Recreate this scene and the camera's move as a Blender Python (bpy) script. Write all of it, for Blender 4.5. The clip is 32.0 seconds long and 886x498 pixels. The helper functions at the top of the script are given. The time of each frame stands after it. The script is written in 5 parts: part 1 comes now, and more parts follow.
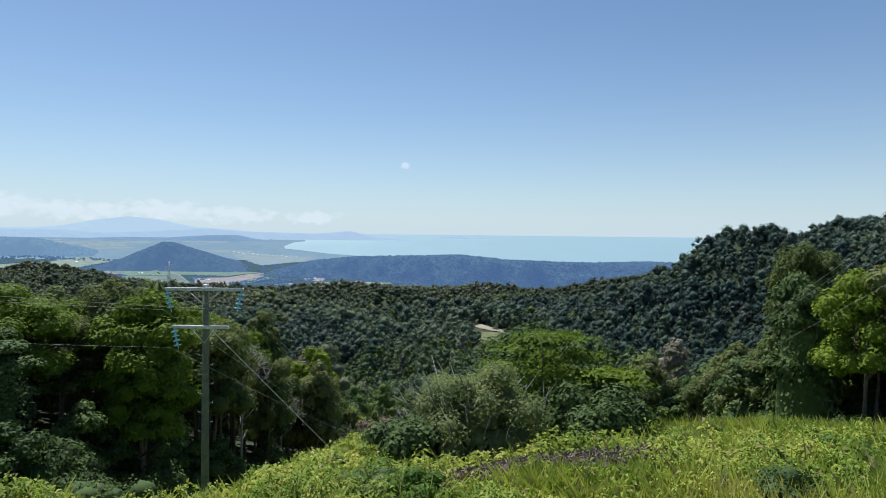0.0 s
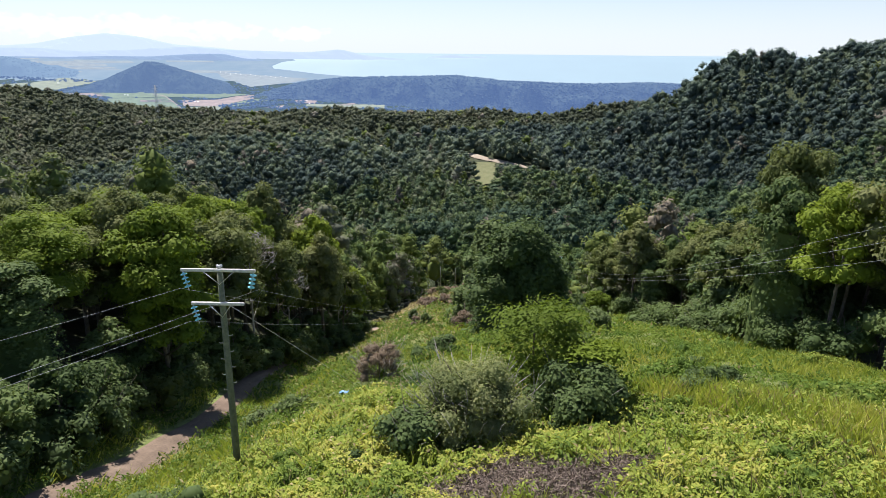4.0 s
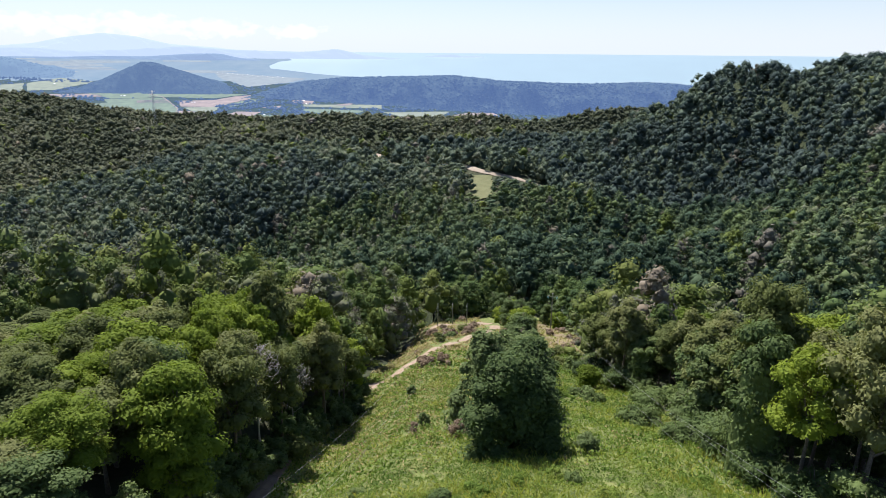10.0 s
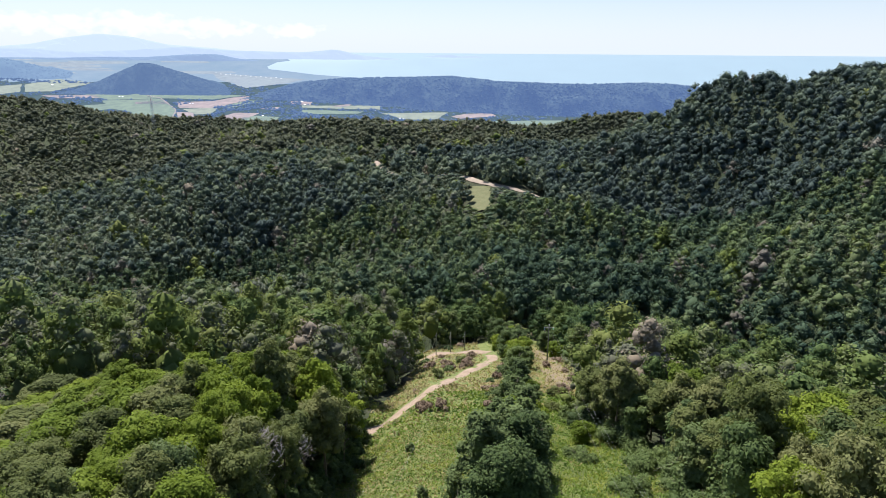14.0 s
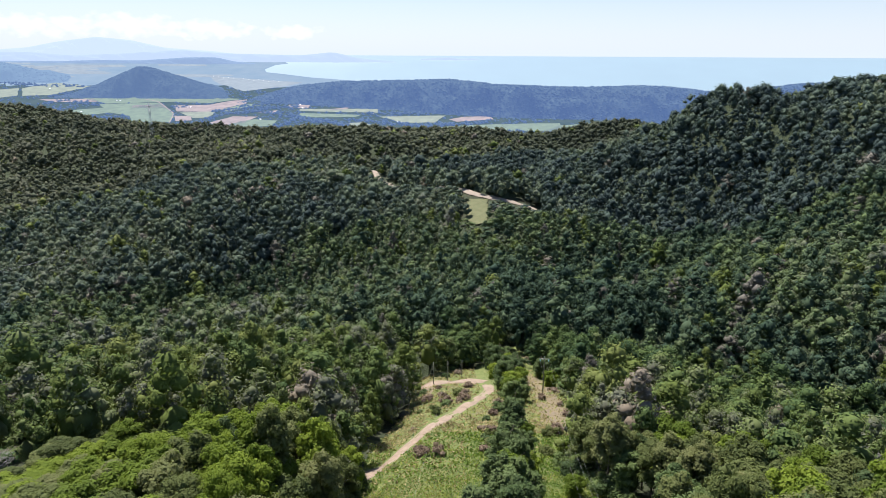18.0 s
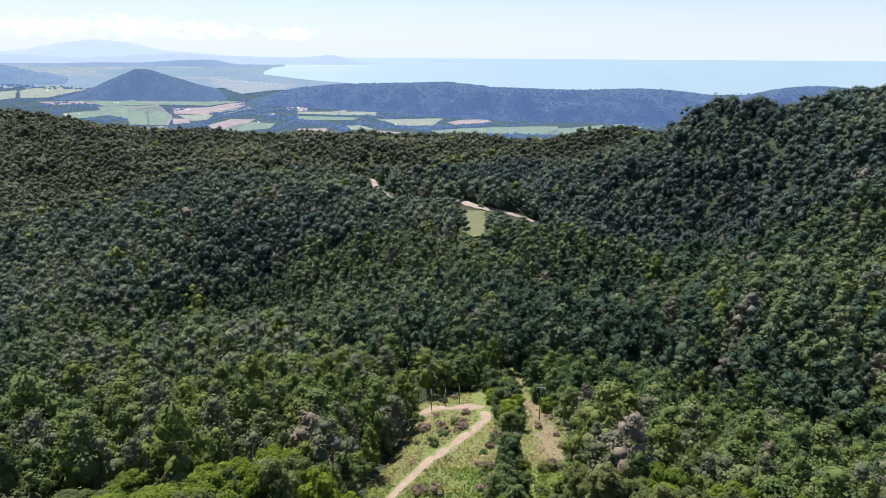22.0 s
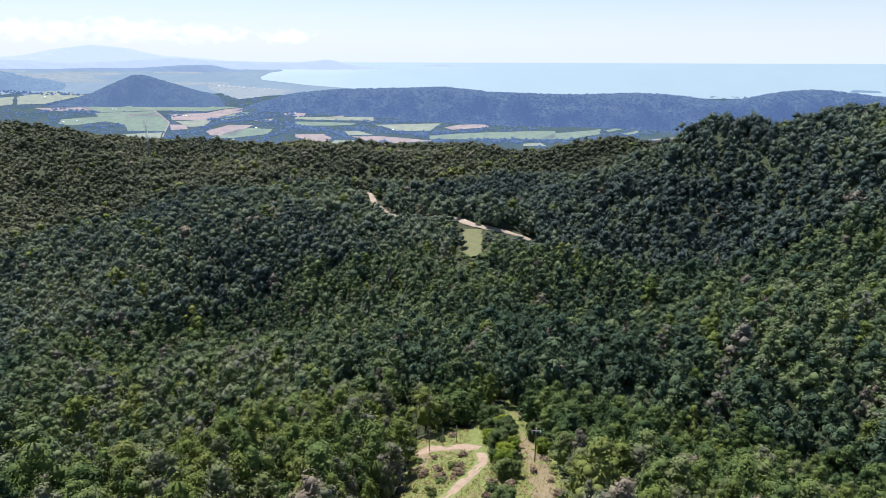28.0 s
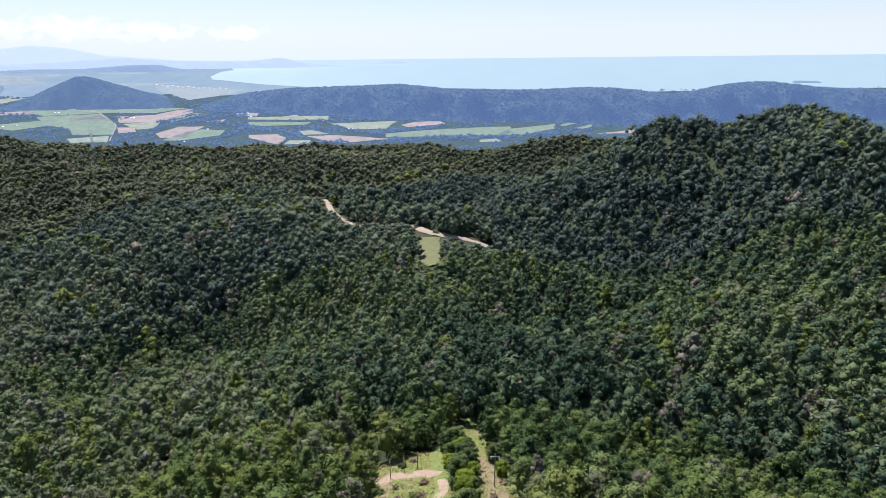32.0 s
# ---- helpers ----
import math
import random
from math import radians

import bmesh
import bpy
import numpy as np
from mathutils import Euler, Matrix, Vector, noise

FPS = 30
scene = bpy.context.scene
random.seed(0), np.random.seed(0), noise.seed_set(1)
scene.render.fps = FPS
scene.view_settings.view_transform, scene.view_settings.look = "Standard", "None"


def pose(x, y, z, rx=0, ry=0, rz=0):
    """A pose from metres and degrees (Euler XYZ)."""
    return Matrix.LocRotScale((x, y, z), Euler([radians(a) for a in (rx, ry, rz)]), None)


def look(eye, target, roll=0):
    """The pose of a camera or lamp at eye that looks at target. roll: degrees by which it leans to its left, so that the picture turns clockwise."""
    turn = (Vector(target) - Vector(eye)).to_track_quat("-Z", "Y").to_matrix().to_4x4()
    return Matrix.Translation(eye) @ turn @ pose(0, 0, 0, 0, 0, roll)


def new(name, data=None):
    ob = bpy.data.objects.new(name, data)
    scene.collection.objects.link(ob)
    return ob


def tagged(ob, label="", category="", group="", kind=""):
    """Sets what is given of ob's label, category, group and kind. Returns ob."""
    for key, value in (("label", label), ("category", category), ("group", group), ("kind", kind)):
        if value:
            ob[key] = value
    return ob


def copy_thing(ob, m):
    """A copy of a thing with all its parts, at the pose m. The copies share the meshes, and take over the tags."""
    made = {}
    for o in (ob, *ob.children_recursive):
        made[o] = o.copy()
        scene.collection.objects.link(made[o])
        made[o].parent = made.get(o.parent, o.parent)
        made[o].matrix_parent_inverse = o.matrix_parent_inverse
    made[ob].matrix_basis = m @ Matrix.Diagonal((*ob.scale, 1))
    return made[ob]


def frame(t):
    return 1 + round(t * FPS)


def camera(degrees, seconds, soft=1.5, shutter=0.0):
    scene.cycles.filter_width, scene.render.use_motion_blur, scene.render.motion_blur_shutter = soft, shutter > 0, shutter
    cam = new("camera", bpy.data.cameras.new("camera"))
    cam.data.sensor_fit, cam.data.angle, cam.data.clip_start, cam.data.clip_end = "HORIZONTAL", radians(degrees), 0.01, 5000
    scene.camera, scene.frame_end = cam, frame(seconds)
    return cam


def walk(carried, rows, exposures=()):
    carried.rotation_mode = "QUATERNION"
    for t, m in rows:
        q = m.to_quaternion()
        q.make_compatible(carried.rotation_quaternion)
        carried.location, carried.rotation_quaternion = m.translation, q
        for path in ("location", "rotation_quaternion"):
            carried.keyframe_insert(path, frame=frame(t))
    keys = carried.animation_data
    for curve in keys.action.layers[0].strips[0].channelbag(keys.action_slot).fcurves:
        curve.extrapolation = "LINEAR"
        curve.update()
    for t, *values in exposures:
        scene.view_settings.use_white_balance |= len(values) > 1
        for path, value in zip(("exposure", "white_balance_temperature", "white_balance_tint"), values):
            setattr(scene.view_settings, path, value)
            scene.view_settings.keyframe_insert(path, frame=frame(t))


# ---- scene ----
cam = camera(68.96, 32.0, soft=0.8)
# seconds, place, then turn to the left, tilt up and roll in degrees
PATH = [
    (0, -0.07, -0.22, 4.52, 1.75, -0.85, 0.62),
    (0.5, -0.08, -0.29, 5.14, 1.70, -3.26, 0.62),
    (1, -0.11, -0.34, 5.83, 1.55, -7.04, 0.62),
    (1.5, -0.15, -0.36, 6.53, 1.47, -11.23, 0.62),
    (2, -0.20, -0.37, 7.23, 1.34, -15.47, 0.62),
    (2.5, -0.24, -0.40, 8.03, 1.29, -16.54, 0.62),
    (3, -0.28, -0.43, 8.77, 1.21, -16.53, 0.62),
    (3.5, -0.30, -0.46, 9.51, 1.17, -16.52, 0.61),
    (5.5, -0.29, -0.35, 12.31, 1.11, -16.55, 0.58),
    (6, -0.30, -0.33, 13.08, 1.10, -16.56, 0.58),
    (7, -0.34, -0.27, 14.87, 1.05, -16.60, 0.58),
    (8, -0.37, -0.20, 16.87, 1.01, -16.64, 0.58),
    (9, -0.37, -0.13, 19.01, 0.95, -16.67, 0.56),
    (10, -0.34, -0.06, 21.17, 0.92, -16.70, 0.54),
    (11, -0.30, 0.00, 23.33, 0.91, -16.73, 0.52),
    (12, -0.27, 0.05, 25.54, 0.89, -16.77, 0.49),
    (13, -0.25, 0.09, 27.77, 0.85, -16.78, 0.47),
    (14, -0.23, 0.08, 30.02, 0.80, -16.79, 0.44),
    (14.5, -0.20, 0.06, 31.16, 0.78, -16.80, 0.43),
    (16.5, -0.03, -0.08, 35.73, 0.67, -16.76, 0.35),
    (17, -0.00, -0.10, 36.80, 0.66, -16.74, 0.33),
    (18, 0.04, -0.11, 38.85, 0.63, -16.69, 0.32),
    (19, 0.06, -0.12, 40.86, 0.61, -16.67, 0.33),
    (20, 0.04, -0.11, 42.80, 0.55, -16.62, 0.36),
    (21, 0.02, -0.10, 44.75, 0.49, -16.60, 0.38),
    (22, 0.05, -0.12, 46.76, 0.45, -16.58, 0.39),
    (23, 0.09, -0.20, 48.80, 0.43, -16.52, 0.38),
    (24, 0.14, -0.30, 50.96, 0.40, -16.47, 0.34),
    (25, 0.18, -0.35, 53.23, 0.37, -16.45, 0.28),
    (25.5, 0.20, -0.36, 54.31, 0.35, -16.43, 0.26),
    (27.5, 0.31, -0.32, 58.24, 0.34, -16.35, 0.21),
    (28, 0.38, -0.26, 59.37, 0.27, -16.38, 0.19),
    (28.5, 0.53, -0.13, 60.43, 0.10, -16.40, 0.15),
    (29, 0.75, 0.07, 61.38, -0.12, -16.39, 0.09),
    (29.5, 1.02, 0.30, 62.47, -0.38, -16.41, 0.01),
    (30, 1.32, 0.54, 63.77, -0.72, -16.48, -0.09),
    (30.5, 1.61, 0.79, 65.19, -1.29, -16.57, -0.20),
    (31, 1.88, 1.02, 66.57, -2.07, -16.67, -0.32),
    (31.5, 2.08, 1.24, 67.85, -2.82, -16.75, -0.44),
    (32, 2.21, 1.42, 69.02, -3.41, -16.82, -0.56),
]


def view(x, y, z, turn, tilt, roll):
    d = Vector((-math.sin(radians(turn)) * math.cos(radians(tilt)), math.cos(radians(turn)) * math.cos(radians(tilt)), math.sin(radians(tilt))))
    eye = Vector((x, y, z))
    return look(eye, eye + d, roll)


walk(cam, [(row[0], view(*row[1:])) for row in PATH],
     [(0, 0.47, 5850, 7), (1, 0.55, 6250, 11), (2, 0.82, 6300, 14), (3, 0.92, 6350, 17), (6, 0.9, 6280, 19), (32, 0.86, 6170, 19)])

# ---- world, sun ----
SUN_EL, SUN_AZ = 61.0, -34.0  # azimuth to the right of +y
world = bpy.data.worlds.new("sky")
scene.world = world
world.use_nodes = True
wn, wl = world.node_tree.nodes, world.node_tree.links
wn.clear()
w_out = wn.new("ShaderNodeOutputWorld")
w_bg = wn.new("ShaderNodeBackground")
w_sky = wn.new("ShaderNodeTexSky")
w_sky.sky_type = 'NISHITA'
w_sky.sun_disc = False
w_sky.sun_elevation = radians(SUN_EL)
w_sky.sun_rotation = radians(SUN_AZ)
w_sky.altitude = 300
w_sky.air_density, w_sky.dust_density, w_sky.ozone_density = 1.0, 0.4, 2.2
w_bg.inputs["Strength"].default_value = 0.07
wl.new(w_bg.outputs[0], w_out.inputs[0])

# low cloud banks over the mountains and one small puff
w_co = wn.new("ShaderNodeTexCoord")
w_sep = wn.new("ShaderNodeSeparateXYZ")
wl.new(w_co.outputs["Generated"], w_sep.inputs[0])


def w_math(op, a, b=None, c=None, clamp=False):
    n = wn.new("ShaderNodeMath")
    n.operation, n.use_clamp = op, clamp
    for i, v in enumerate((a, b, c)):
        if v is None:
            continue
        if isinstance(v, (int, float)):
            n.inputs[i].default_value = v
        else:
            wl.new(v, n.inputs[i])
    return n.outputs[0]


az = w_math('ARCTAN2', w_sep.outputs[0], w_sep.outputs[1])
el = w_math('ARCSINE', w_sep.outputs[2])
w_vec = wn.new("ShaderNodeCombineXYZ")
wl.new(w_math('MULTIPLY', az, 26.0), w_vec.inputs[0])
wl.new(w_math('MULTIPLY', el, 40.0), w_vec.inputs[1])
w_noise = wn.new("ShaderNodeTexNoise")
w_noise.inputs["Scale"].default_value, w_noise.inputs["Detail"].default_value = 2.2, 8.0
wl.new(w_vec.outputs[0], w_noise.inputs["Vector"])


def w_blob(a0, e0, ra, re):
    u = w_math('DIVIDE', w_math('SUBTRACT', az, radians(a0)), radians(ra))
    v = w_math('DIVIDE', w_math('SUBTRACT', el, radians(e0)), radians(re))
    d = w_math('ADD', w_math('MULTIPLY', u, u), w_math('MULTIPLY', v, v))
    return w_math('SUBTRACT', 1.0, d, clamp=True)


clouds = None
for blob in ((-37.0, 2.3, 5.5, 1.5), (-31.0, 1.9, 6.0, 1.1), (-25.5, 2.1, 5.5, 1.25), (-19.8, 1.9, 5.0, 1.05), (-13.2, 1.75, 3.8, 0.8), (-5.03, 6.44, 0.75, 0.4), (-45, 2.9, 6, 1.3)):
    b = w_blob(*blob)
    clouds = b if clouds is None else w_math('MAXIMUM', clouds, b)
cl = w_math('SUBTRACT', w_math('ADD', w_noise.outputs["Fac"], w_math('MULTIPLY', clouds, 0.46)), 0.7)
cl = w_math('MULTIPLY', w_math('MULTIPLY', cl, 4.5, clamp=True), w_math('MULTIPLY', clouds, 2.5, clamp=True))
haze = w_math('POWER', 2.718, w_math('MULTIPLY', w_math('MAXIMUM', el, 0.0), -10.5))
w_haze = wn.new("ShaderNodeMix")
w_haze.data_type = 'RGBA'
wl.new(w_math('MULTIPLY', haze, 0.92), w_haze.inputs["Factor"])
wl.new(w_sky.outputs[0], w_haze.inputs["A"])
w_haze.inputs["B"].default_value = (6.5, 7.5, 8.0, 1)
w_mix = wn.new("ShaderNodeMix")
w_mix.data_type = 'RGBA'
wl.new(w_math('MULTIPLY', cl, 0.52), w_mix.inputs["Factor"])
wl.new(w_haze.outputs["Result"], w_mix.inputs["A"])
w_mix.inputs["B"].default_value = (8.8, 9.0, 9.4, 1)
wl.new(w_mix.outputs["Result"], w_bg.inputs["Color"])

sun = new("sun", bpy.data.lights.new("sun", 'SUN'))
sun.data.energy, sun.data.angle, sun.data.color = 5.0, radians(0.55), (1.0, 0.95, 0.87)
sd = Vector((math.sin(radians(SUN_AZ)) * math.cos(radians(SUN_EL)), math.cos(radians(SUN_AZ)) * math.cos(radians(SUN_EL)), math.sin(radians(SUN_EL))))
sun.matrix_world = look(sd * 100, (0, 0, 0))

rng = np.random.default_rng(7)


# ---- materials ----
class Mat:
    """A small helper round a node material."""

    def __init__(self, name):
        self.m = bpy.data.materials.new(name)
        self.m.use_nodes = True
        self.n, self.l = self.m.node_tree.nodes, self.m.node_tree.links
        self.n.clear()
        self.out = self.n.new("ShaderNodeOutputMaterial")

    def node(self, kind, **values):
        nd = self.n.new("ShaderNode" + kind)
        for k, v in values.items():
            key = k.replace("_", " ")
            if key in nd.inputs:
                nd.inputs[key].default_value = v
        return nd

    def noise(self, scale, detail=4.0, rough=0.55, vector=None):
        nd = self.node("TexNoise", Scale=scale, Detail=detail, Roughness=rough)
        if vector is None:
            vector = self.position()
        self.l.new(vector, nd.inputs["Vector"])
        return nd.outputs["Fac"]

    def position(self):
        return self.n.new("ShaderNodeNewGeometry").outputs["Position"]

    def island(self):
        return self.n.new("ShaderNodeNewGeometry").outputs["Random Per Island"]

    def any_object(self):
        return self.n.new("ShaderNodeObjectInfo").outputs["Random"]

    def ramp(self, fac, *stops):
        nd = self.n.new("ShaderNodeValToRGB")
        el_ = nd.color_ramp.elements
        while len(el_) < len(stops):
            el_.new(0.5)
        for e, (p, c) in zip(el_, stops):
            e.position, e.color = p, (*c, 1)
        self.l.new(fac, nd.inputs[0])
        return nd.outputs[0]

    def mix(self, fac, a, b, blend='MIX'):
        nd = self.n.new("ShaderNodeMix")
        nd.data_type, nd.blend_type = 'RGBA', blend
        for key, v in (("Factor", fac), ("A", a), ("B", b)):
            s = nd.inputs[key]
            if isinstance(v, (int, float)):
                s.default_value = v
            elif isinstance(v, tuple):
                s.default_value = (*v, 1)
            else:
                self.l.new(v, s)
        return nd.outputs["Result"]

    def math(self, op, a, b, clamp=False):
        nd = self.n.new("ShaderNodeMath")
        nd.operation, nd.use_clamp = op, clamp
        for i, v in enumerate((a, b)):
            if isinstance(v, (int, float)):
                nd.inputs[i].default_value = v
            else:
                self.l.new(v, nd.inputs[i])
        return nd.outputs[0]

    def surface(self, color, rough=0.7, metal=0.0, bump=None, bump_strength=0.4, bump_distance=0.02, translucent=0.0, spec=0.3, glow=None, glow_strength=0.0):
        p = self.node("BsdfPrincipled", Roughness=rough, Metallic=metal)
        p.inputs["Specular IOR Level"].default_value = spec
        if isinstance(color, tuple):
            p.inputs["Base Color"].default_value = (*color, 1)
        else:
            self.l.new(color, p.inputs["Base Color"])
        if bump is not None:
            b = self.node("Bump", Strength=bump_strength, Distance=bump_distance)
            self.l.new(bump, b.inputs["Height"])
            self.l.new(b.outputs[0], p.inputs["Normal"])
        if glow is not None:
            p.inputs["Emission Color"].default_value = (*glow, 1)
            p.inputs["Emission Strength"].default_value = glow_strength
        sh = p.outputs[0]
        if translucent:
            t = self.node("BsdfTranslucent")
            if isinstance(color, tuple):
                t.inputs[0].default_value = (*color, 1)
            else:
                self.l.new(self.mix(0.5, color, (1.0, 1.0, 0.35), 'MULTIPLY'), t.inputs[0])
            mx = self.node("MixShader", Fac=translucent)
            self.l.new(sh, mx.inputs[1])
            self.l.new(t.outputs[0], mx.inputs[2])
            sh = mx.outputs[0]
        self.l.new(sh, self.out.inputs[0])
        return self.m


def leaf_material(name, dark, mid, light, per_object=True, translucent=0.3, patch=0.11, spec=0.25, own=0.5):
    m = Mat(name)
    if per_object:
        tone = m.any_object()
    else:
        tone = m.ramp(m.noise(patch, 1.5, 0.5), (0.32, (0, 0, 0)), (0.68, (1, 1, 1)))
    leafy = m.math('ADD', m.math('MULTIPLY', tone, 1 - own), m.math('MULTIPLY', m.island(), own))
    col = m.ramp(leafy, (0.05, dark), (0.5, mid), (0.95, light))
    col = m.mix(m.math('MULTIPLY', m.noise(1.7, 3.0), 0.25), col, (0.45, 0.5, 0.4), 'MULTIPLY')
    return m.surface(col, rough=0.7, translucent=translucent, spec=spec * 0.45)


LEAF_BRIGHT = leaf_material("leaf_bright", (0.085, 0.13, 0.017), (0.135, 0.195, 0.021), (0.2, 0.265, 0.03), translucent=0.36, own=0.22)
LEAF_OLIVE = leaf_material("leaf_olive", (0.082, 0.108, 0.034), (0.132, 0.16, 0.05), (0.19, 0.205, 0.08), translucent=0.34, own=0.22)
LEAF_DARK = leaf_material("leaf_dark", (0.05, 0.082, 0.032), (0.09, 0.132, 0.047), (0.145, 0.195, 0.072), translucent=0.32, own=0.3)
LEAF_VINE = leaf_material("leaf_vine", (0.055, 0.092, 0.032), (0.098, 0.145, 0.047), (0.16, 0.215, 0.072), translucent=0.32, own=0.35)


def canopy_material(name, *tones, translucent=0.24, own=0.25):
    """Forest crowns: each crown has its own tone, leaf sprays vary a little round it."""
    m = Mat(name)
    nd = m.n.new("ShaderNodeAttribute")
    nd.attribute_name = "tone"
    fac = m.math('ADD', m.math('MULTIPLY', nd.outputs["Fac"], 1 - own), m.math('MULTIPLY', m.island(), own))
    k = len(tones) - 1
    col = m.ramp(fac, *[(0.08 + 0.84 * i / k, c) for i, c in enumerate(tones)])
    col = m.mix(m.math('MULTIPLY', m.noise(0.9, 3.0), 0.3), col, (0.5, 0.55, 0.45), 'MULTIPLY')
    return m.surface(col, rough=0.75, translucent=translucent, spec=0.06)


# LEAF_FOREST and LEAF_HILL carry some distance haze as extra blue in the tones
LEAF_FOREST = canopy_material("leaf_forest", (0.043, 0.076, 0.051), (0.076, 0.118, 0.066), (0.107, 0.147, 0.076), (0.126, 0.179, 0.068), (0.167, 0.196, 0.109), (0.150, 0.167, 0.130))
LEAF_SLOPE = canopy_material("leaf_slope", (0.042, 0.076, 0.034), (0.072, 0.118, 0.042), (0.1, 0.148, 0.05), (0.13, 0.178, 0.05), (0.16, 0.19, 0.085), (0.14, 0.15, 0.105))
LEAF_HILL = canopy_material("leaf_hill", (0.055, 0.081, 0.076), (0.081, 0.117, 0.091), (0.111, 0.146, 0.101), (0.136, 0.173, 0.101), (0.171, 0.191, 0.136), translucent=0.26)
LEAF_RIDGE = canopy_material("leaf_ridge", (0.066, 0.081, 0.053), (0.095, 0.114, 0.072), (0.119, 0.135, 0.083), (0.143, 0.151, 0.101), translucent=0.3, own=0.15)
LEAF_LIME = canopy_material("leaf_lime", (0.09, 0.125, 0.036), (0.135, 0.178, 0.045), (0.18, 0.21, 0.065), translucent=0.28)
LEAF_GREY = canopy_material("leaf_grey_brown", (0.12, 0.115, 0.09), (0.175, 0.165, 0.135), (0.23, 0.19, 0.13), translucent=0.12)
HERB_SLOPE = leaf_material("slope_herb_leaf", (0.06, 0.112, 0.02), (0.125, 0.2, 0.032), (0.235, 0.275, 0.055), per_object=False, patch=0.22, translucent=0.35, own=0.4)
HERB = leaf_material("herb_leaf", (0.075, 0.13, 0.024), (0.215, 0.285, 0.046), (0.45, 0.42, 0.1), per_object=False, patch=0.5, translucent=0.34, own=0.4)
GRASS = leaf_material("grass_blade", (0.2, 0.29, 0.045), (0.4, 0.46, 0.075), (0.62, 0.57, 0.16), per_object=False, patch=0.3)
DRY_GRASS = leaf_material("dry_grass", (0.17, 0.14, 0.065), (0.3, 0.25, 0.12), (0.48, 0.4, 0.22), per_object=False, patch=0.25, translucent=0.3)
DRY = leaf_material("dry_stems", (0.12, 0.085, 0.06), (0.2, 0.15, 0.1), (0.32, 0.26, 0.18), per_object=False, translucent=0.1)
DEAD_FERN = leaf_material("dead_fern", (0.085, 0.066, 0.052), (0.155, 0.122, 0.098), (0.25, 0.2, 0.165), per_object=False, translucent=0.05)


def bark_material(name, a, b):
    m = Mat(name)
    f = m.noise(6.0, 6.0, 0.7)
    return m.surface(m.ramp(f, (0.3, a), (0.7, b)), rough=0.9, bump=f, bump_strength=0.6, bump_distance=0.03)


BARK = bark_material("bark", (0.07, 0.055, 0.04), (0.2, 0.17, 0.13))
BARK_GREY = bark_material("bark_grey", (0.22, 0.2, 0.18), (0.42, 0.4, 0.37))
POLE_WOOD = bark_material("treated_pole_wood", (0.1, 0.115, 0.075), (0.2, 0.21, 0.15))


def plain_material(name, color, rough=0.5, metal=0.0, vary=0.25, scale=8.0):
    m = Mat(name)
    f = m.noise(scale, 5.0)
    dark = tuple(c * (1 - vary) for c in color)
    lite = tuple(min(1, c * (1 + vary)) for c in color)
    return m.surface(m.ramp(f, (0.3, dark), (0.7, lite)), rough=rough, metal=metal, bump=f, bump_strength=0.15, bump_distance=0.005)


GALV = plain_material("galvanised_steel", (0.5, 0.51, 0.5), 0.45, 0.8)
ARM_STEEL = plain_material("weathered_arm", (0.55, 0.54, 0.5), 0.6)
WIRE = plain_material("aluminium_wire", (0.3, 0.305, 0.31), 0.7, 0.1)
GLASS_TEAL = plain_material("teal_glass_disc", (0.25, 0.62, 0.62), 0.12, 0.0, 0.1)


def ground_material():
    m = Mat("ground_cover")
    big, fine = m.noise(0.05, 5.0, 0.6), m.noise(1.3, 6.0, 0.65)
    green = m.ramp(fine, (0.3, (0.055, 0.08, 0.02)), (0.5, (0.12, 0.15, 0.04)), (0.72, (0.21, 0.22, 0.08)))
    soil = m.ramp(fine, (0.3, (0.16, 0.11, 0.07)), (0.7, (0.3, 0.22, 0.15)))
    col = m.mix(m.ramp(big, (0.6, (0, 0, 0)), (0.72, (0.7, 0.7, 0.7))), green, soil)
    return m.surface(col, rough=0.95, bump=fine, bump_strength=0.8, bump_distance=0.15)


def dirt_material(name, a, b, c):
    m = Mat(name)
    f, g = m.noise(0.7, 6.0, 0.7), m.noise(9.0, 5.0, 0.6)
    col = m.mix(0.4, m.ramp(f, (0.3, a), (0.5, b), (0.72, c)), m.ramp(g, (0.3, a), (0.7, c)))
    return m.surface(col, rough=0.95, bump=g, bump_strength=0.5, bump_distance=0.04)


GROUND = ground_material()


def understory_shade_material():
    m = Mat("understory_shade")
    # dark ramps put the shade between crowns into the colour
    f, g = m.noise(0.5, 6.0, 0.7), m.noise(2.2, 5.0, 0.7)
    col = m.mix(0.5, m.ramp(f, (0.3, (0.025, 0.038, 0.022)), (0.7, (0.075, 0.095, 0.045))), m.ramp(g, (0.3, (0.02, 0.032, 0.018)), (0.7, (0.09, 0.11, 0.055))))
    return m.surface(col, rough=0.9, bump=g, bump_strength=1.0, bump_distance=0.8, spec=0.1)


UNDERSTORY_SHADE = understory_shade_material()


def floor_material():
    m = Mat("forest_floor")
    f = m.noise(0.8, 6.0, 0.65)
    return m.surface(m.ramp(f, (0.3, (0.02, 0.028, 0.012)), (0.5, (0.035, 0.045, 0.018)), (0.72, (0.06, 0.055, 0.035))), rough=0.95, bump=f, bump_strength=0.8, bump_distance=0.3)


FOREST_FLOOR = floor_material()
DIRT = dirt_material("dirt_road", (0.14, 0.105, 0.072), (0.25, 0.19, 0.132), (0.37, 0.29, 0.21))
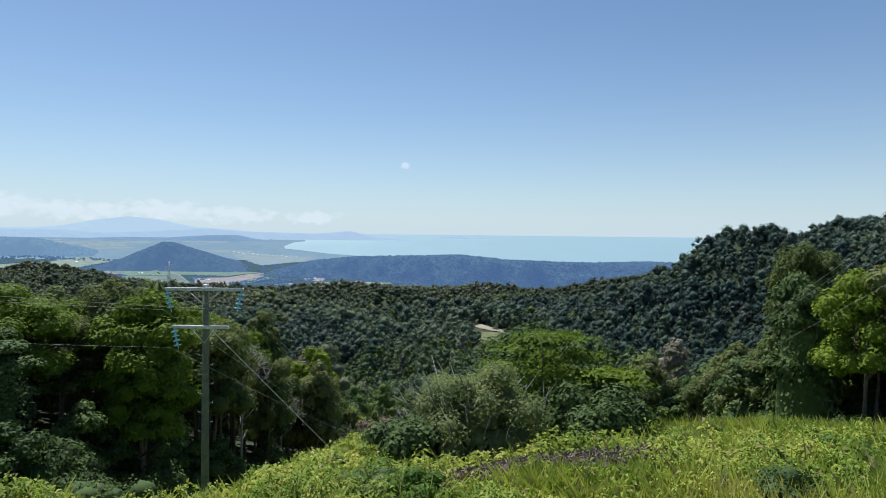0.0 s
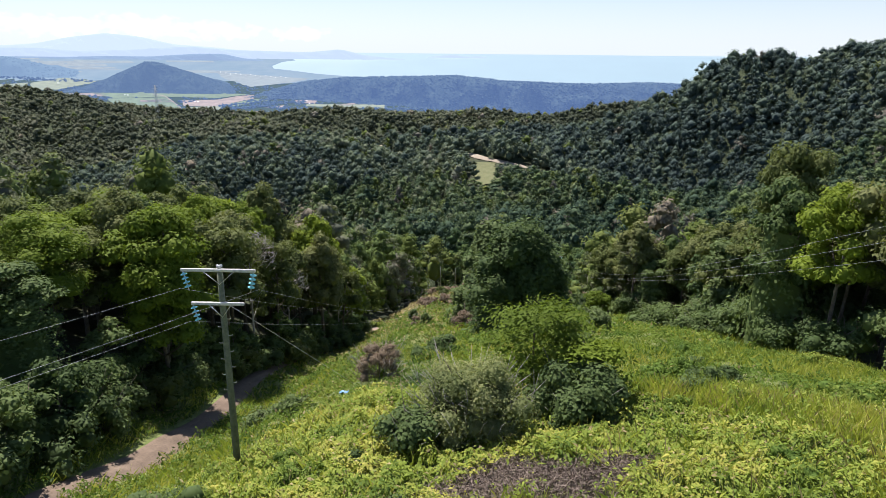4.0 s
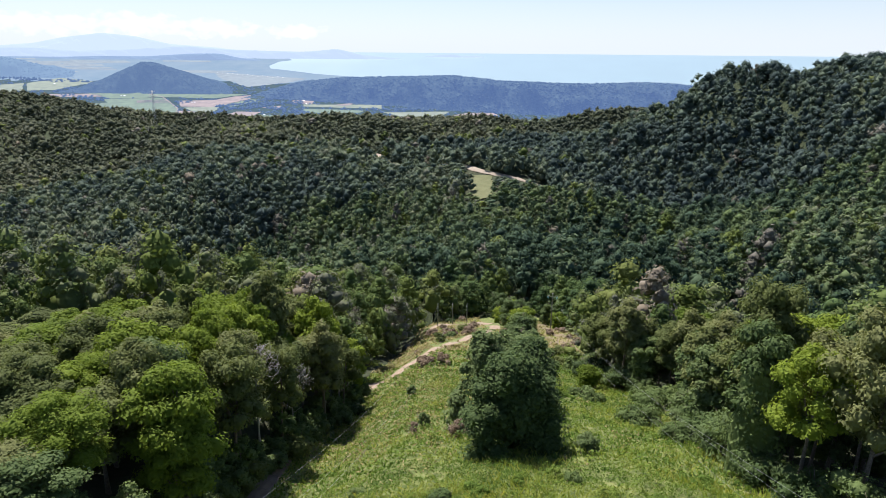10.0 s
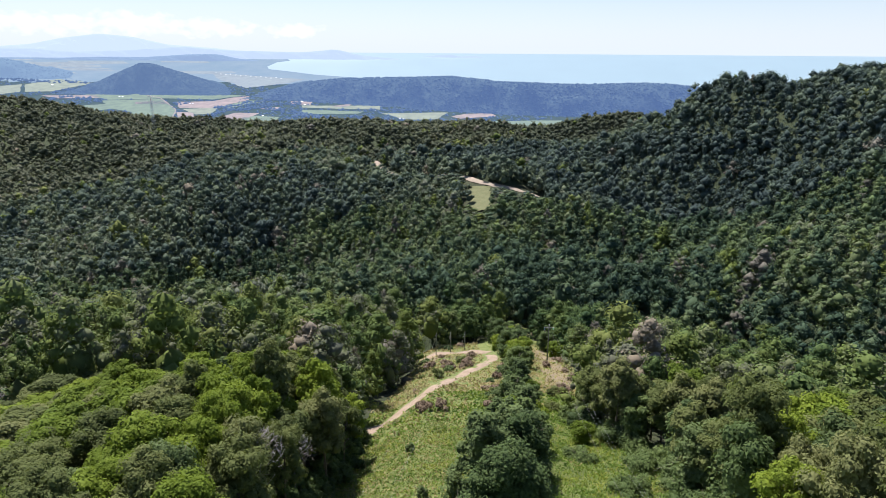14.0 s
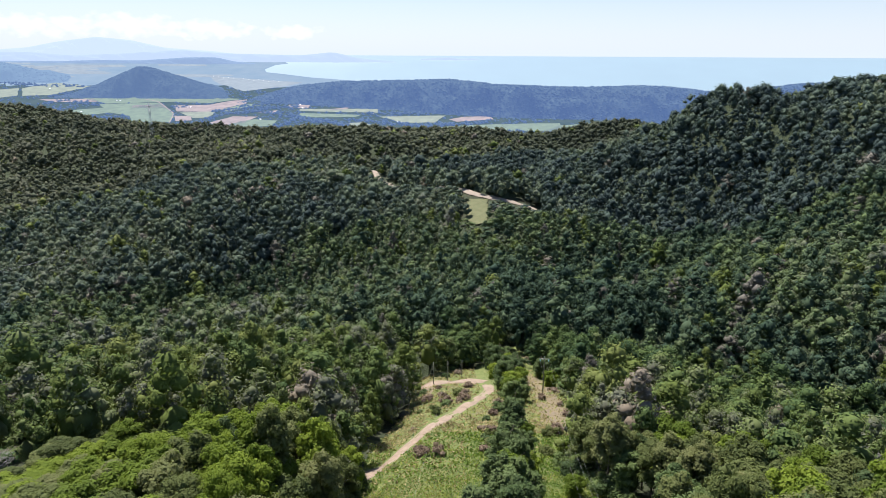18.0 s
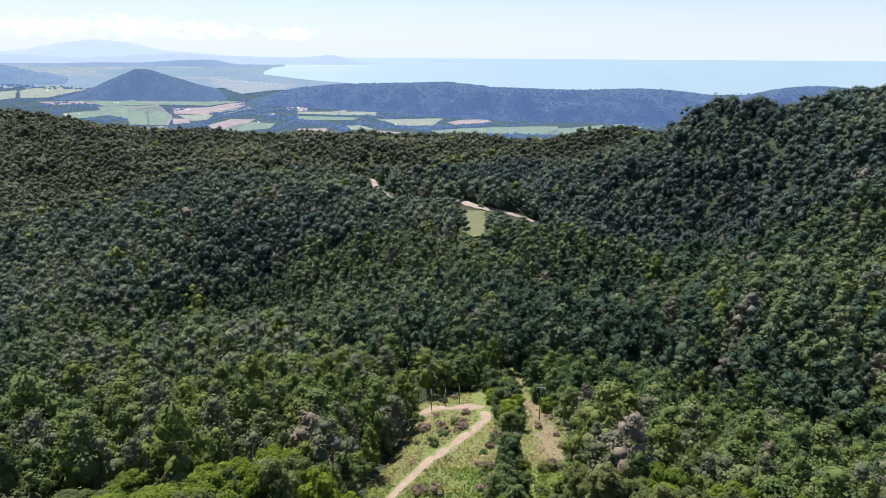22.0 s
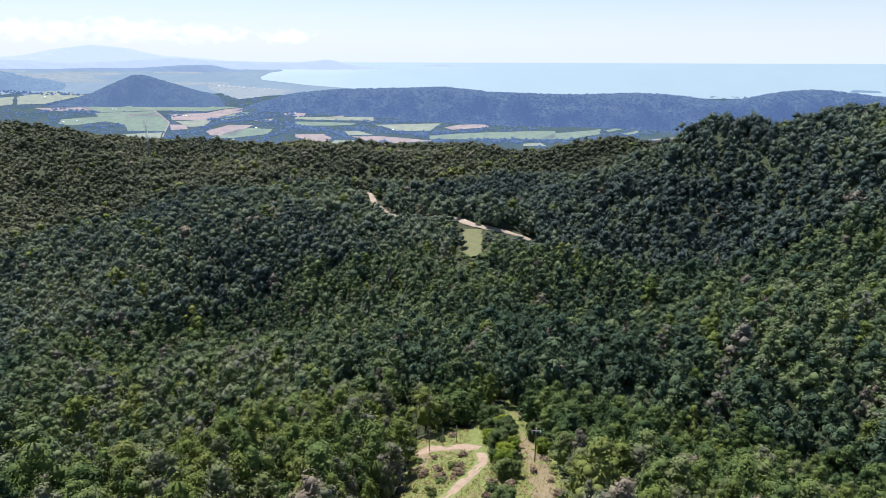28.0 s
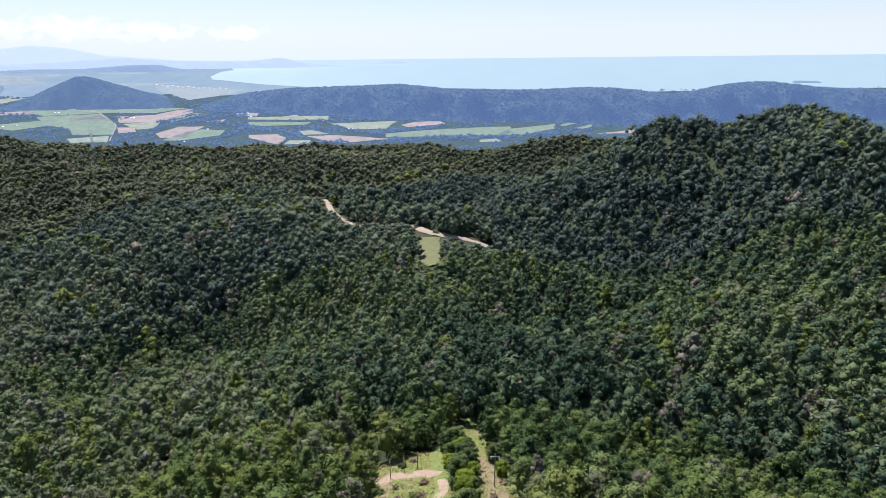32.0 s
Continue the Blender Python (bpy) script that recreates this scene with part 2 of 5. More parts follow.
# darker copy of the road dirt: the shade of the trees is in the colour
SHADED_DIRT = dirt_material("shaded_track_dirt", (0.075, 0.056, 0.04), (0.135, 0.1, 0.07), (0.215, 0.162, 0.116))


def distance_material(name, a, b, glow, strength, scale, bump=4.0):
    """Far country, with the haze before it painted on as a constant bluish emission."""
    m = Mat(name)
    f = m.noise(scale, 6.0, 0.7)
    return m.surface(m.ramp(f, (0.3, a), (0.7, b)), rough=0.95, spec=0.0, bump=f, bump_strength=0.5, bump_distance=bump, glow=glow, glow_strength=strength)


# each glow is painted airlight, paler for country farther off
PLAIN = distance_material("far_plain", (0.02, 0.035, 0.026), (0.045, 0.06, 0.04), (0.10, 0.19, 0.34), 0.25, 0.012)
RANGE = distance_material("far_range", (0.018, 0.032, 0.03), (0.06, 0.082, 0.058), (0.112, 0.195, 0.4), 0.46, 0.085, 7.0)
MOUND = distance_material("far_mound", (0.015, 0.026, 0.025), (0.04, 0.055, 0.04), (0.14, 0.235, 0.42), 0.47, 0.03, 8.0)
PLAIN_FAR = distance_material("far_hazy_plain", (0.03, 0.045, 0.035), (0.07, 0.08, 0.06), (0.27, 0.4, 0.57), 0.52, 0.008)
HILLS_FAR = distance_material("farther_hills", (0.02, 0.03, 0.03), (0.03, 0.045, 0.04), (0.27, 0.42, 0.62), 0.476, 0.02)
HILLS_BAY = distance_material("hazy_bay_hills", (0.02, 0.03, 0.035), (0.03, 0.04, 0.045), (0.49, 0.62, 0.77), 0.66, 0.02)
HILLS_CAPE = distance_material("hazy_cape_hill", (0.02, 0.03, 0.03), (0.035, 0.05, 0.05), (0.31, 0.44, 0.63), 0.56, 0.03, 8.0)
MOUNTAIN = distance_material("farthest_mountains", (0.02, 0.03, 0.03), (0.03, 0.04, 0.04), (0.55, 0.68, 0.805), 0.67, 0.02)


# ---- mesh helpers ----
def fast_mesh(name, verts, faces, mats, smooth=False, mat_index=None, tone=None):
    """A mesh from arrays: verts (n, 3), faces (m, 3 or 4)."""
    verts, faces = np.ascontiguousarray(verts, np.float32), np.ascontiguousarray(faces, np.int32)
    me = bpy.data.meshes.new(name)
    k = faces.shape[1]
    me.vertices.add(len(verts))
    me.vertices.foreach_set("co", verts.ravel())
    me.loops.add(faces.size)
    me.loops.foreach_set("vertex_index", faces.ravel())
    me.polygons.add(len(faces))
    me.polygons.foreach_set("loop_start", np.arange(len(faces), dtype=np.int32) * k)
    for mt in mats if isinstance(mats, (list, tuple)) else [mats]:
        me.materials.append(mt)
    if mat_index is not None:
        me.polygons.foreach_set("material_index", np.ascontiguousarray(mat_index, np.int32))
    if smooth:
        me.polygons.foreach_set("use_smooth", np.ones(len(faces), bool))
    if tone is not None:
        me.attributes.new("tone", 'FLOAT', 'POINT').data.foreach_set("value", np.ascontiguousarray(tone, np.float32))
    me.update(calc_edges=True)
    return me


def quads_of(n):
    return np.arange(n * 4).reshape(n, 4)


def unit(v):
    return v / (np.linalg.norm(v, axis=-1, keepdims=True) + 1e-9)


def leaf_cards(r, at, normal, size, aspect=0.5, droop=0.2):
    """One diamond leaf for each place: verts (n * 4, 3)."""
    n = len(at)
    t = unit(np.cross(normal, unit(r.normal(size=(n, 3)))))
    t[:, 2] -= droop
    t = unit(t)
    s = unit(np.cross(normal, t))
    a = (size / 2)[:, None]
    b = a * aspect
    nn = unit(np.cross(t, s))
    v = np.stack([at - t * a, at + s * b + nn * a * 0.12, at + t * a, at - s * b + nn * a * 0.12], 1)
    return v.reshape(-1, 3)


def leaf_slivers(r, at, normal, size):
    """One three-cornered leaf spray for each place: verts (n * 3, 3)."""
    n = len(at)
    d = unit(np.cross(normal, unit(r.normal(size=(n, 3)))))
    s = np.cross(normal, d)
    a = size[:, None]
    return np.stack([at - d * a * 0.4 - s * a * 0.36, at - d * a * 0.4 + s * a * 0.36, at + d * a * 0.6], 1).reshape(-1, 3)


def frond_cards(r, at, way, size, aspect=0.24, droop=0.35):
    """One arching frond leaflet for each place, growing along way: verts (n * 4, 3)."""
    way = unit(way)
    side = unit(np.cross(way, [0, 0, 1.0]) + r.normal(0, 0.25, way.shape))
    a = size[:, None]
    mid = at + way * a * 0.5 + [0, 0, 0.06] * a
    tip = at + way * a - np.array([0, 0, droop]) * a
    return np.stack([at, mid + side * a * aspect, tip, mid - side * a * aspect], 1).reshape(-1, 3)


def sphere_dirs(r, n, lowest=-0.35):
    z = r.uniform(lowest, 1, n)
    a = r.uniform(0, 2 * np.pi, n)
    q = np.sqrt(1 - z * z)
    return np.stack([q * np.cos(a), q * np.sin(a), z], 1)


ICO = bmesh.new()
bmesh.ops.create_icosphere(ICO, subdivisions=1, radius=1)
ICO.verts.ensure_lookup_table()
ICO_V = np.array([v.co[:] for v in ICO.verts])
ICO_F = np.array([[v.index for v in f.verts] for f in ICO.faces])
ICO.free()


OCT_V = np.array([(1, 0, 0), (-1, 0, 0), (0, 1, 0), (0, -1, 0), (0, 0, 1), (0, 0, -1)], float)
OCT_F = np.array([(0, 2, 4), (2, 1, 4), (1, 3, 4), (3, 0, 4), (2, 0, 5), (1, 2, 5), (3, 1, 5), (0, 3, 5)])


def crown_arrays(r, radius, height, low, clumps, leaves, size, flat=0.75, fill=0.72, spread=0.34):
    """A crown as clumps of leaves round dark cores: verts and faces (quads; a core triangle repeats no corner)."""
    vs, fs, base = [], [], 0
    ang = r.uniform(0, 2 * np.pi) + np.arange(clumps) * 2.39996
    rad = radius * 0.72 * np.sqrt((np.arange(clumps) + 0.4) / clumps)
    for a, q in zip(ang, rad):
        dome = math.sqrt(max(0.05, 1 - (q / radius) ** 2))
        top = low + (height - low) * dome * r.uniform(0.74, 1.0)
        rc = radius * spread * r.uniform(0.8, 1.25)
        levels = [top - rc * flat]
        if q > radius * 0.4 and height - low > radius * 1.2:
            levels.append(low + (top - low) * r.uniform(0.25, 0.5))
        for z in levels:
            c = np.array([q * math.cos(a) + r.normal(0, 0.1) * radius, q * math.sin(a) + r.normal(0, 0.1) * radius, z])
            core = ICO_V * rc * fill * r.uniform(0.8, 1.15, (12, 1)) * [1, 1, flat] + c
            vs.append(core)
            fs.append(np.c_[ICO_F, ICO_F[:, 2]] + base)
            base += 12
            n = max(4, int(leaves / clumps * (1 if z == levels[0] else 0.6)))
            d = sphere_dirs(r, n)
            p = c + d * rc * r.uniform(0.72, 1.2, (n, 1)) * [1, 1, flat]
            nm = unit(d * 1.0 + [0, 0, 0.45] + r.normal(0, 0.38, (n, 3)))
            vs.append(leaf_slivers(r, p, nm, size * r.uniform(0.6, 1.35, n)))
            k3 = np.arange(3 * n).reshape(n, 3) + base
            fs.append(np.c_[k3, k3[:, 2]])
            base += n * 3
    return np.concatenate(vs), np.concatenate(fs)


def mixed_mesh(name, verts, faces, mats):
    """Faces whose last corner repeats are triangles: split the two kinds."""
    tri = faces[:, 3] == faces[:, 2]
    f3 = faces[tri][:, :3]
    f4 = faces[~tri]
    f = np.concatenate([f3, f4[:, [0, 1, 2]], f4[:, [0, 2, 3]]])
    return fast_mesh(name, verts, f, mats)


def tube(points, radii, sides=6):
    """A tapered tube along points: verts, quads."""
    pts, rad = np.array(points, float), np.array(radii, float)
    d = np.gradient(pts, axis=0)
    d = unit(d)
    ref = np.where(np.abs(d[:, 2:3]) > 0.9, [[1.0, 0, 0]], [[0, 0, 1.0]])
    u = unit(np.cross(d, ref))
    w = np.cross(d, u)
    a = np.arange(sides) * 2 * np.pi / sides
    v = pts[:, None] + rad[:, None, None] * (np.cos(a)[None, :, None] * u[:, None] + np.sin(a)[None, :, None] * w[:, None])
    f = []
    for i in range(len(pts) - 1):
        for j in range(sides):
            k = (j + 1) % sides
            f.append((i * sides + j, i * sides + k, (i + 1) * sides + k, (i + 1) * sides + j))
    caps = [[i * sides + sides - 1 - j for j in range(sides)] if i == 0 else [i * sides + j for j in range(sides)] for i in (0, len(pts) - 1)]
    for c in caps:
        for j in range(1, sides - 1):
            f.append((c[0], c[j], c[j + 1], c[j + 1]))
    return v.reshape(-1, 3), np.array(f)


def join(*pieces):
    vs, fs, base = [], [], 0
    for v, f in pieces:
        vs.append(v)
        fs.append(f + base)
        base += len(v)
    return np.concatenate(vs), np.concatenate(fs)


def part(name, mesh, parent, label=""):
    ob = new(name, mesh)
    ob.parent = parent
    if label:
        tagged(ob, label)
    return ob


def thing(name, place, label, category, group="", kind=""):
    ob = new(name)
    ob.matrix_world = Matrix.Translation(place)
    ob.empty_display_size = 0.5
    return tagged(ob, label, category, group, kind)


# ---- the lie of the land ----
HILLS_NEAR = [
    (-125, 350, 110, 90, -44.7),
    (335, 520, 130, 120, 67.1),
    (234, 541, 90, 80, 37.1),
    (-261, 857, 180, 140, -1.8),
    (0, 980, 220, 120, 10.3),
    (-600, 1100, 250, 180, 18.0),
    (-404, 602, 160, 150, -30.8),
    (-69, 617, 110, 80, -5.8),
    (26, 484, 90, 60, -2.5),
    (169, 270, 90, 80, 9.7),
    (-400, 350, 200, 160, -69.3),
    (0, 190, 90, 80, -0.4),
    (0, 60, 90, 70, 17.5),
    (-80, 80, 80, 60, 30.1),
    (90, 60, 80, 60, 25.7),
    (420, 300, 150, 130, 3.6),
    (420, 720, 150, 130, 37.5),
    (200, 980, 200, 130, 25.8),
    (0, 1500, 500, 200, -164.2),
]
HILLS_BEYOND = [
    (0, -60, 160, 80, 61.3),
    (120, 170, 90, 70, -14.2),
    (-150, 170, 100, 80, -22.1),
    (-220, 1000, 150, 110, 25.7),
    (120, 750, 150, 100, -4.7),
    (620, 500, 220, 250, -15.9),
    (-700, 350, 250, 300, -50.8),
    (-70, 720, 90, 70, -15.2),
    (460, 470, 130, 140, 15.5),
    (140, 470, 70, 60, -6.2),
    (300, 390, 90, 70, 47.7),
    (-350, 1050, 150, 110, -61.2),
    (90, 320, 70, 55, -26.2),
    (160, 400, 70, 60, -24.7),
    (330, 1150, 200, 120, -52.4),
    (-500, 750, 150, 130, -25.8),
    (380, 420, 70, 90, -14.7),
    (-100, 1000, 110, 90, -21.0),
    (100, 1000, 110, 90, -39.1),
    (290, 560, 45, 50, -32.7),
]
CRESTS = [
    (-800, 1060, 70, 70, -9), (-730, 1080, 55, 70, 24), (-560, 1140, 50, 70, -17), (-470, 1180, 60, 70, -5), (-270, 1150, 70, 80, 10),
    (-130, 1000, 70, 80, -4), (70, 1000, 70, 80, 9), (185, 930, 45, 60, 2), (270, 950, 45, 60, -2), (205, 556, 14, 28, 4),
    (245, 523, 11, 25, -4), (262, 510, 10, 25, -9), (288, 505, 14, 28, 8), (315, 530, 16, 30, 10), (345, 530, 18, 35, 3), (375, 520, 18, 35, -6),
]
SPUR_Y = [-80, 0, 14, 22, 35, 50, 66, 80, 97, 130, 160, 200]
SPUR_Z = [3, 0.8, -0.6, -2.7, -7, -11.8, -17.6, -22.5, -28, -38.5, -48.5, -62]
BANK_X = [-42, -23, -18.5, -14.5, -12.5, -10, -7, -4]
BANK_Z = [3.4, -0.6, -4.4, -5.3, -4.9, -3.4, -1.8, -0.42]
EYE_Z, DROP, SEA_Y = 36.0, 800.0, 4750.0


def plain_z(y):
    return EYE_Z - DROP * (1 - np.asarray(y, float) / SEA_Y)


def step(t):
    t = np.clip(t, 0, 1)
    return t * t * (3 - 2 * t)


def ground_z(x, y):
    x, y = np.asarray(x, float), np.asarray(y, float)
    f = -50.1 + -33.7 * y / 1000
    for hx, hy, rx, ry, h in HILLS_NEAR + HILLS_BEYOND + CRESTS:
        f = f + h * np.exp(-((x - hx) / rx) ** 2 - ((y - hy) / ry) ** 2)
    f = f + 5.0 * np.sin(x * 0.034 + 1.1 * np.sin(y * 0.017)) * np.sin(y * 0.029 + 0.9 * np.sin(x * 0.021)) * np.clip((y - 220) / 120, 0, 1)
    f = f + 7 * np.exp(-((x - 28) / 45) ** 2 - ((y - 492) / 26) ** 2) + 9 * np.exp(-((x + 84) / 34) ** 2 - ((y - 676) / 36) ** 2)
    s = np.interp(y, SPUR_Y, SPUR_Z)
    s = s + np.where(x < -4, np.interp(np.minimum(x + np.clip((-6 - x) / 3, 0, 1) * np.interp(y, [-20, 11.5, 14.5, 17.5], [7, 6.2, 2.0, 0]), -4), BANK_X, BANK_Z), np.where(x > 14, -0.05 * (x - 14), 0.06 * (x - 3)))
    k = step((np.hypot(x * 1.3, np.maximum(y - 150, 0) * 1.6) - 50) / 70)
    z = s * (1 - k) + f * k
    z = z + 0.25 * np.sin(x * 0.55 + 0.8 * np.sin(y * 0.31)) * np.sin(y * 0.47 + 1.0) * np.clip(np.hypot(x, y) / 12 - 0.4, 0, 1)
    far = step((np.hypot(x, np.maximum(y, 0)) - 1300) / 900)
    return z * (1 - far) + plain_z(np.maximum(y, 1200)) * far


CLEAR_Y = [-60, 0, 16, 25, 41, 56, 70, 78, 90, 100, 113, 120, 150, 180, 190, 210]
CLEAR_L = [-40, -25, -19.8, -18.4, -18.4, -16.8, -15.2, -14.6, -14.6, -16, -15, -14, -9.5, -9.5, 12, 19]
CLEAR_R = [60, 45, 34, 27, 22.5, 23.5, 28, 24, 19, 19.5, 25, 28.5, 29.5, 29, 28, 25]


def in_clearing(x, y, margin=0.0):
    return (y < 208) & (x > np.interp(y, CLEAR_Y, CLEAR_L) - margin) & (x < np.interp(y, CLEAR_Y, CLEAR_R) + margin)


def grid_mesh(name, xs, ys, mat):
    """A sheet over a rectangular net of x and y arrays of one shape."""
    z = ground_z(xs, ys)
    a, b = xs.shape
    v = np.stack([xs, ys, z], -1).reshape(-1, 3)
    i = np.arange(a * b).reshape(a, b)
    f = np.stack([i[:-1, :-1], i[1:, :-1], i[1:, 1:], i[:-1, 1:]], -1).reshape(-1, 4)
    return fast_mesh(name, v, f, mat, smooth=True)


fan = np.radians(np.concatenate([np.linspace(-180, -52, 32, endpoint=False), np.linspace(-52, 52, 250), np.linspace(52, 180, 33)[1:]]))
reach = np.concatenate([[0.01], 1.2 * 1.035 ** np.arange(220)])
reach = np.concatenate([reach[reach < 1400], np.linspace(1450, 5600, 60)])
gx, gy = reach[:, None] * np.sin(fan)[None], reach[:, None] * np.cos(fan)[None]
gy = np.minimum(gy, SEA_Y - 5)
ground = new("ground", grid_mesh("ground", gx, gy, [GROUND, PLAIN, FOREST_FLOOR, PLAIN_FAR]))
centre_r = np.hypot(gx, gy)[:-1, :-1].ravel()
# beyond y 3700 the plain takes the paler painted haze
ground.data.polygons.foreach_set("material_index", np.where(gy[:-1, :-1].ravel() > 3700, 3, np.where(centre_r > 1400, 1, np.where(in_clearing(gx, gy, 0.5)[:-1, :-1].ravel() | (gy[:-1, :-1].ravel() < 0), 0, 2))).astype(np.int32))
tagged(ground, "grassy hillside falling to a wooded valley and a far plain", "ground", kind="structure")


# ---- distance: plain, fields, sea, blue ranges ----
def far_place(a, e, y=None):
    """A place seen from the middle of the climb at azimuth a and elevation e: on the plain, or at the depth y."""
    ey = -math.tan(radians(e)) / math.cos(radians(a))
    if y is None:
        y = DROP / (ey + DROP / SEA_Y)
    return (y * math.tan(radians(a)), y, EYE_Z - ey * y)


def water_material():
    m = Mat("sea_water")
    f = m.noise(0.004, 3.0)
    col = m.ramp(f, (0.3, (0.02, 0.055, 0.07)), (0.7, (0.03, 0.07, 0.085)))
    # emission stands in for the bright haze over the far water
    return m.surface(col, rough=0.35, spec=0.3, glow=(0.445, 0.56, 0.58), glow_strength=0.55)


coast = [(-560, 3900), (-838, 3985), (-1030, 4084), (-1146, 4135), (-1180, 4221), (-1152, 4366), (-1080, 4422), (-1133, 4520), (-1215, 4623), (-1330, 4700)]
coast += [(-1330, SEA_Y - 1), (4600, SEA_Y - 1), (4600, 3700), (0, 3650)]
bm = bmesh.new()
f_sea = bm.faces.new([bm.verts.new((x, y, float(plain_z(y)) + 1.5)) for x, y in coast])
bmesh.ops.triangulate(bm, faces=[f_sea])
if sum(f.normal.z for f in bm.faces) < 0:
    bmesh.ops.reverse_faces(bm, faces=bm.faces[:])
sea_me = bpy.data.meshes.new("water")
bm.to_mesh(sea_me)
bm.free()
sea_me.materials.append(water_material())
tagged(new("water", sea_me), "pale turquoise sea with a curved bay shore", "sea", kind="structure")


def backdrop_ridge(name, y, crest, half, mat, label, rough=6.0, seed=0, trees=0, tree_size=1.0):
    """A long hill whose skyline passes through (azimuth, elevation) pairs at the depth y."""
    a = np.array([c[0] for c in crest], float)
    depth = np.interp(a, [q[0] for q in y], [q[1] for q in y]) if isinstance(y, list) else np.full(len(a), float(y))
    z = np.array([far_place(c[0], c[1], d)[2] for c, d in zip(crest, depth)])
    x = depth * np.tan(np.radians(a))
    n = max(60, int((x[-1] - x[0]) / 14))
    xs = np.linspace(x[0], x[-1], n)
    cz = np.interp(xs, x, z)
    y = np.interp(xs, x, depth)[None]
    ker = np.hanning(9)
    cz = np.convolve(np.pad(cz, 4, mode='edge'), ker / ker.sum(), mode='valid')
    us = np.linspace(-1, 1, 33)
    gx_, gu = np.meshgrid(xs, us)
    foot = plain_z(y + gu * half) - 3
    prof = np.sin((1 - np.abs(gu)) * math.pi / 2) ** 1.1
    spur = np.array([[1.3 * noise.fractal(Vector((px * 0.0085 + pu * 1.3, pu * 1.1 - px * 0.002, seed)), 1.0, 2.0, 4) for px in xs] for pu in us])
    lump = np.array([[noise.noise(Vector((px * 0.05, pu * 14, seed + 9))) for px in xs] for pu in us])
    height = np.maximum(cz[None] - foot, 0)
    zz = foot + height * np.clip(prof + spur * 0.85 * prof * (1 - prof) * 2.0, 0, 1.02) + lump * rough * 0.5 * (height > 4)
    i = np.arange(gx_.size).reshape(gx_.shape)
    f = np.stack([i[:-1, :-1], i[:-1, 1:], i[1:, 1:], i[1:, :-1]], -1).reshape(-1, 4)
    me = fast_mesh(name, np.stack([gx_, y + gu * half, zz], -1).reshape(-1, 3), f, mat, smooth=True)
    if trees:
        # wooded lumps over the slope that faces the clearing
        kx, ku = rng.integers(0, n - 1, trees), rng.integers(0, 18, trees)
        fx_, fu = rng.random(trees), rng.random(trees)
        at = np.stack([xs[kx] + fx_ * (xs[1] - xs[0]), y[0, kx] + (us[ku] + fu * (us[1] - us[0])) * half, zz[ku, kx] * (1 - fx_) * (1 - fu) + zz[ku, kx + 1] * fx_ * (1 - fu) + zz[ku + 1, kx] * (1 - fx_) * fu + zz[ku + 1, kx + 1] * fx_ * fu], 1)
        at = at[height[ku, kx] > 6]
        sz = rng.uniform(3.5, 8.5, len(at)) * tree_size
        lv = (OCT_V[None] * [1, 1, 0.8] * sz[:, None, None] * rng.uniform(0.75, 1.25, (len(at), 6, 1)) + at[:, None]).reshape(-1, 3)
        lf = (OCT_F[None] + (np.arange(len(at)) * 6)[:, None, None]).reshape(-1, 3)
        tagged(new("hill_trees", fast_mesh("hill_trees", lv, lf, mat, smooth=True)), "dark blue-green forest over a far hill", "forest", kind="stuff")
    return tagged(new(name, me), label, "hills", kind="structure")


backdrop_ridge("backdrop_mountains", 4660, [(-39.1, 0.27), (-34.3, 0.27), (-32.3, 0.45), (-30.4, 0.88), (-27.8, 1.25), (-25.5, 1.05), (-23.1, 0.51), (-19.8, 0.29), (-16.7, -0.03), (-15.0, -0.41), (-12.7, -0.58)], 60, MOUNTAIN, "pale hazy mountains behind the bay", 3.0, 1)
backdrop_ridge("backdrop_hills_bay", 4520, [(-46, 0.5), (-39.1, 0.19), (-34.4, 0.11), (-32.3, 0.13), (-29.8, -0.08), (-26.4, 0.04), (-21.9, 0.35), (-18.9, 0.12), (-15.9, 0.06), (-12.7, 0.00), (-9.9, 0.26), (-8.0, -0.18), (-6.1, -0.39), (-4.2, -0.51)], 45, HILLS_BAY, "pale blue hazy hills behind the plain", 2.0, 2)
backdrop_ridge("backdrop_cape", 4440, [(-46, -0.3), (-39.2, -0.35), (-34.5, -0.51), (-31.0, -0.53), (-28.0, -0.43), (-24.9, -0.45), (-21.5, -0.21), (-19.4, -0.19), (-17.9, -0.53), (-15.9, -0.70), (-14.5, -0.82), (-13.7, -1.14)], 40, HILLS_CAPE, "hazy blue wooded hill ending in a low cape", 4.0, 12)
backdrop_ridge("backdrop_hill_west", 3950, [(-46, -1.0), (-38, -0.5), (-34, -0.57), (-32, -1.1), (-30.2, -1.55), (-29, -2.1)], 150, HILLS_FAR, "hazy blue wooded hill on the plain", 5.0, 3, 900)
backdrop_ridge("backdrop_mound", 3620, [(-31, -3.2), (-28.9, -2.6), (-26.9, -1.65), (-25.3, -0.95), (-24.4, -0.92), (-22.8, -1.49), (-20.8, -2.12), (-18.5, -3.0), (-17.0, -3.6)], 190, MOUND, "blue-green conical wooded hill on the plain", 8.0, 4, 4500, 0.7)
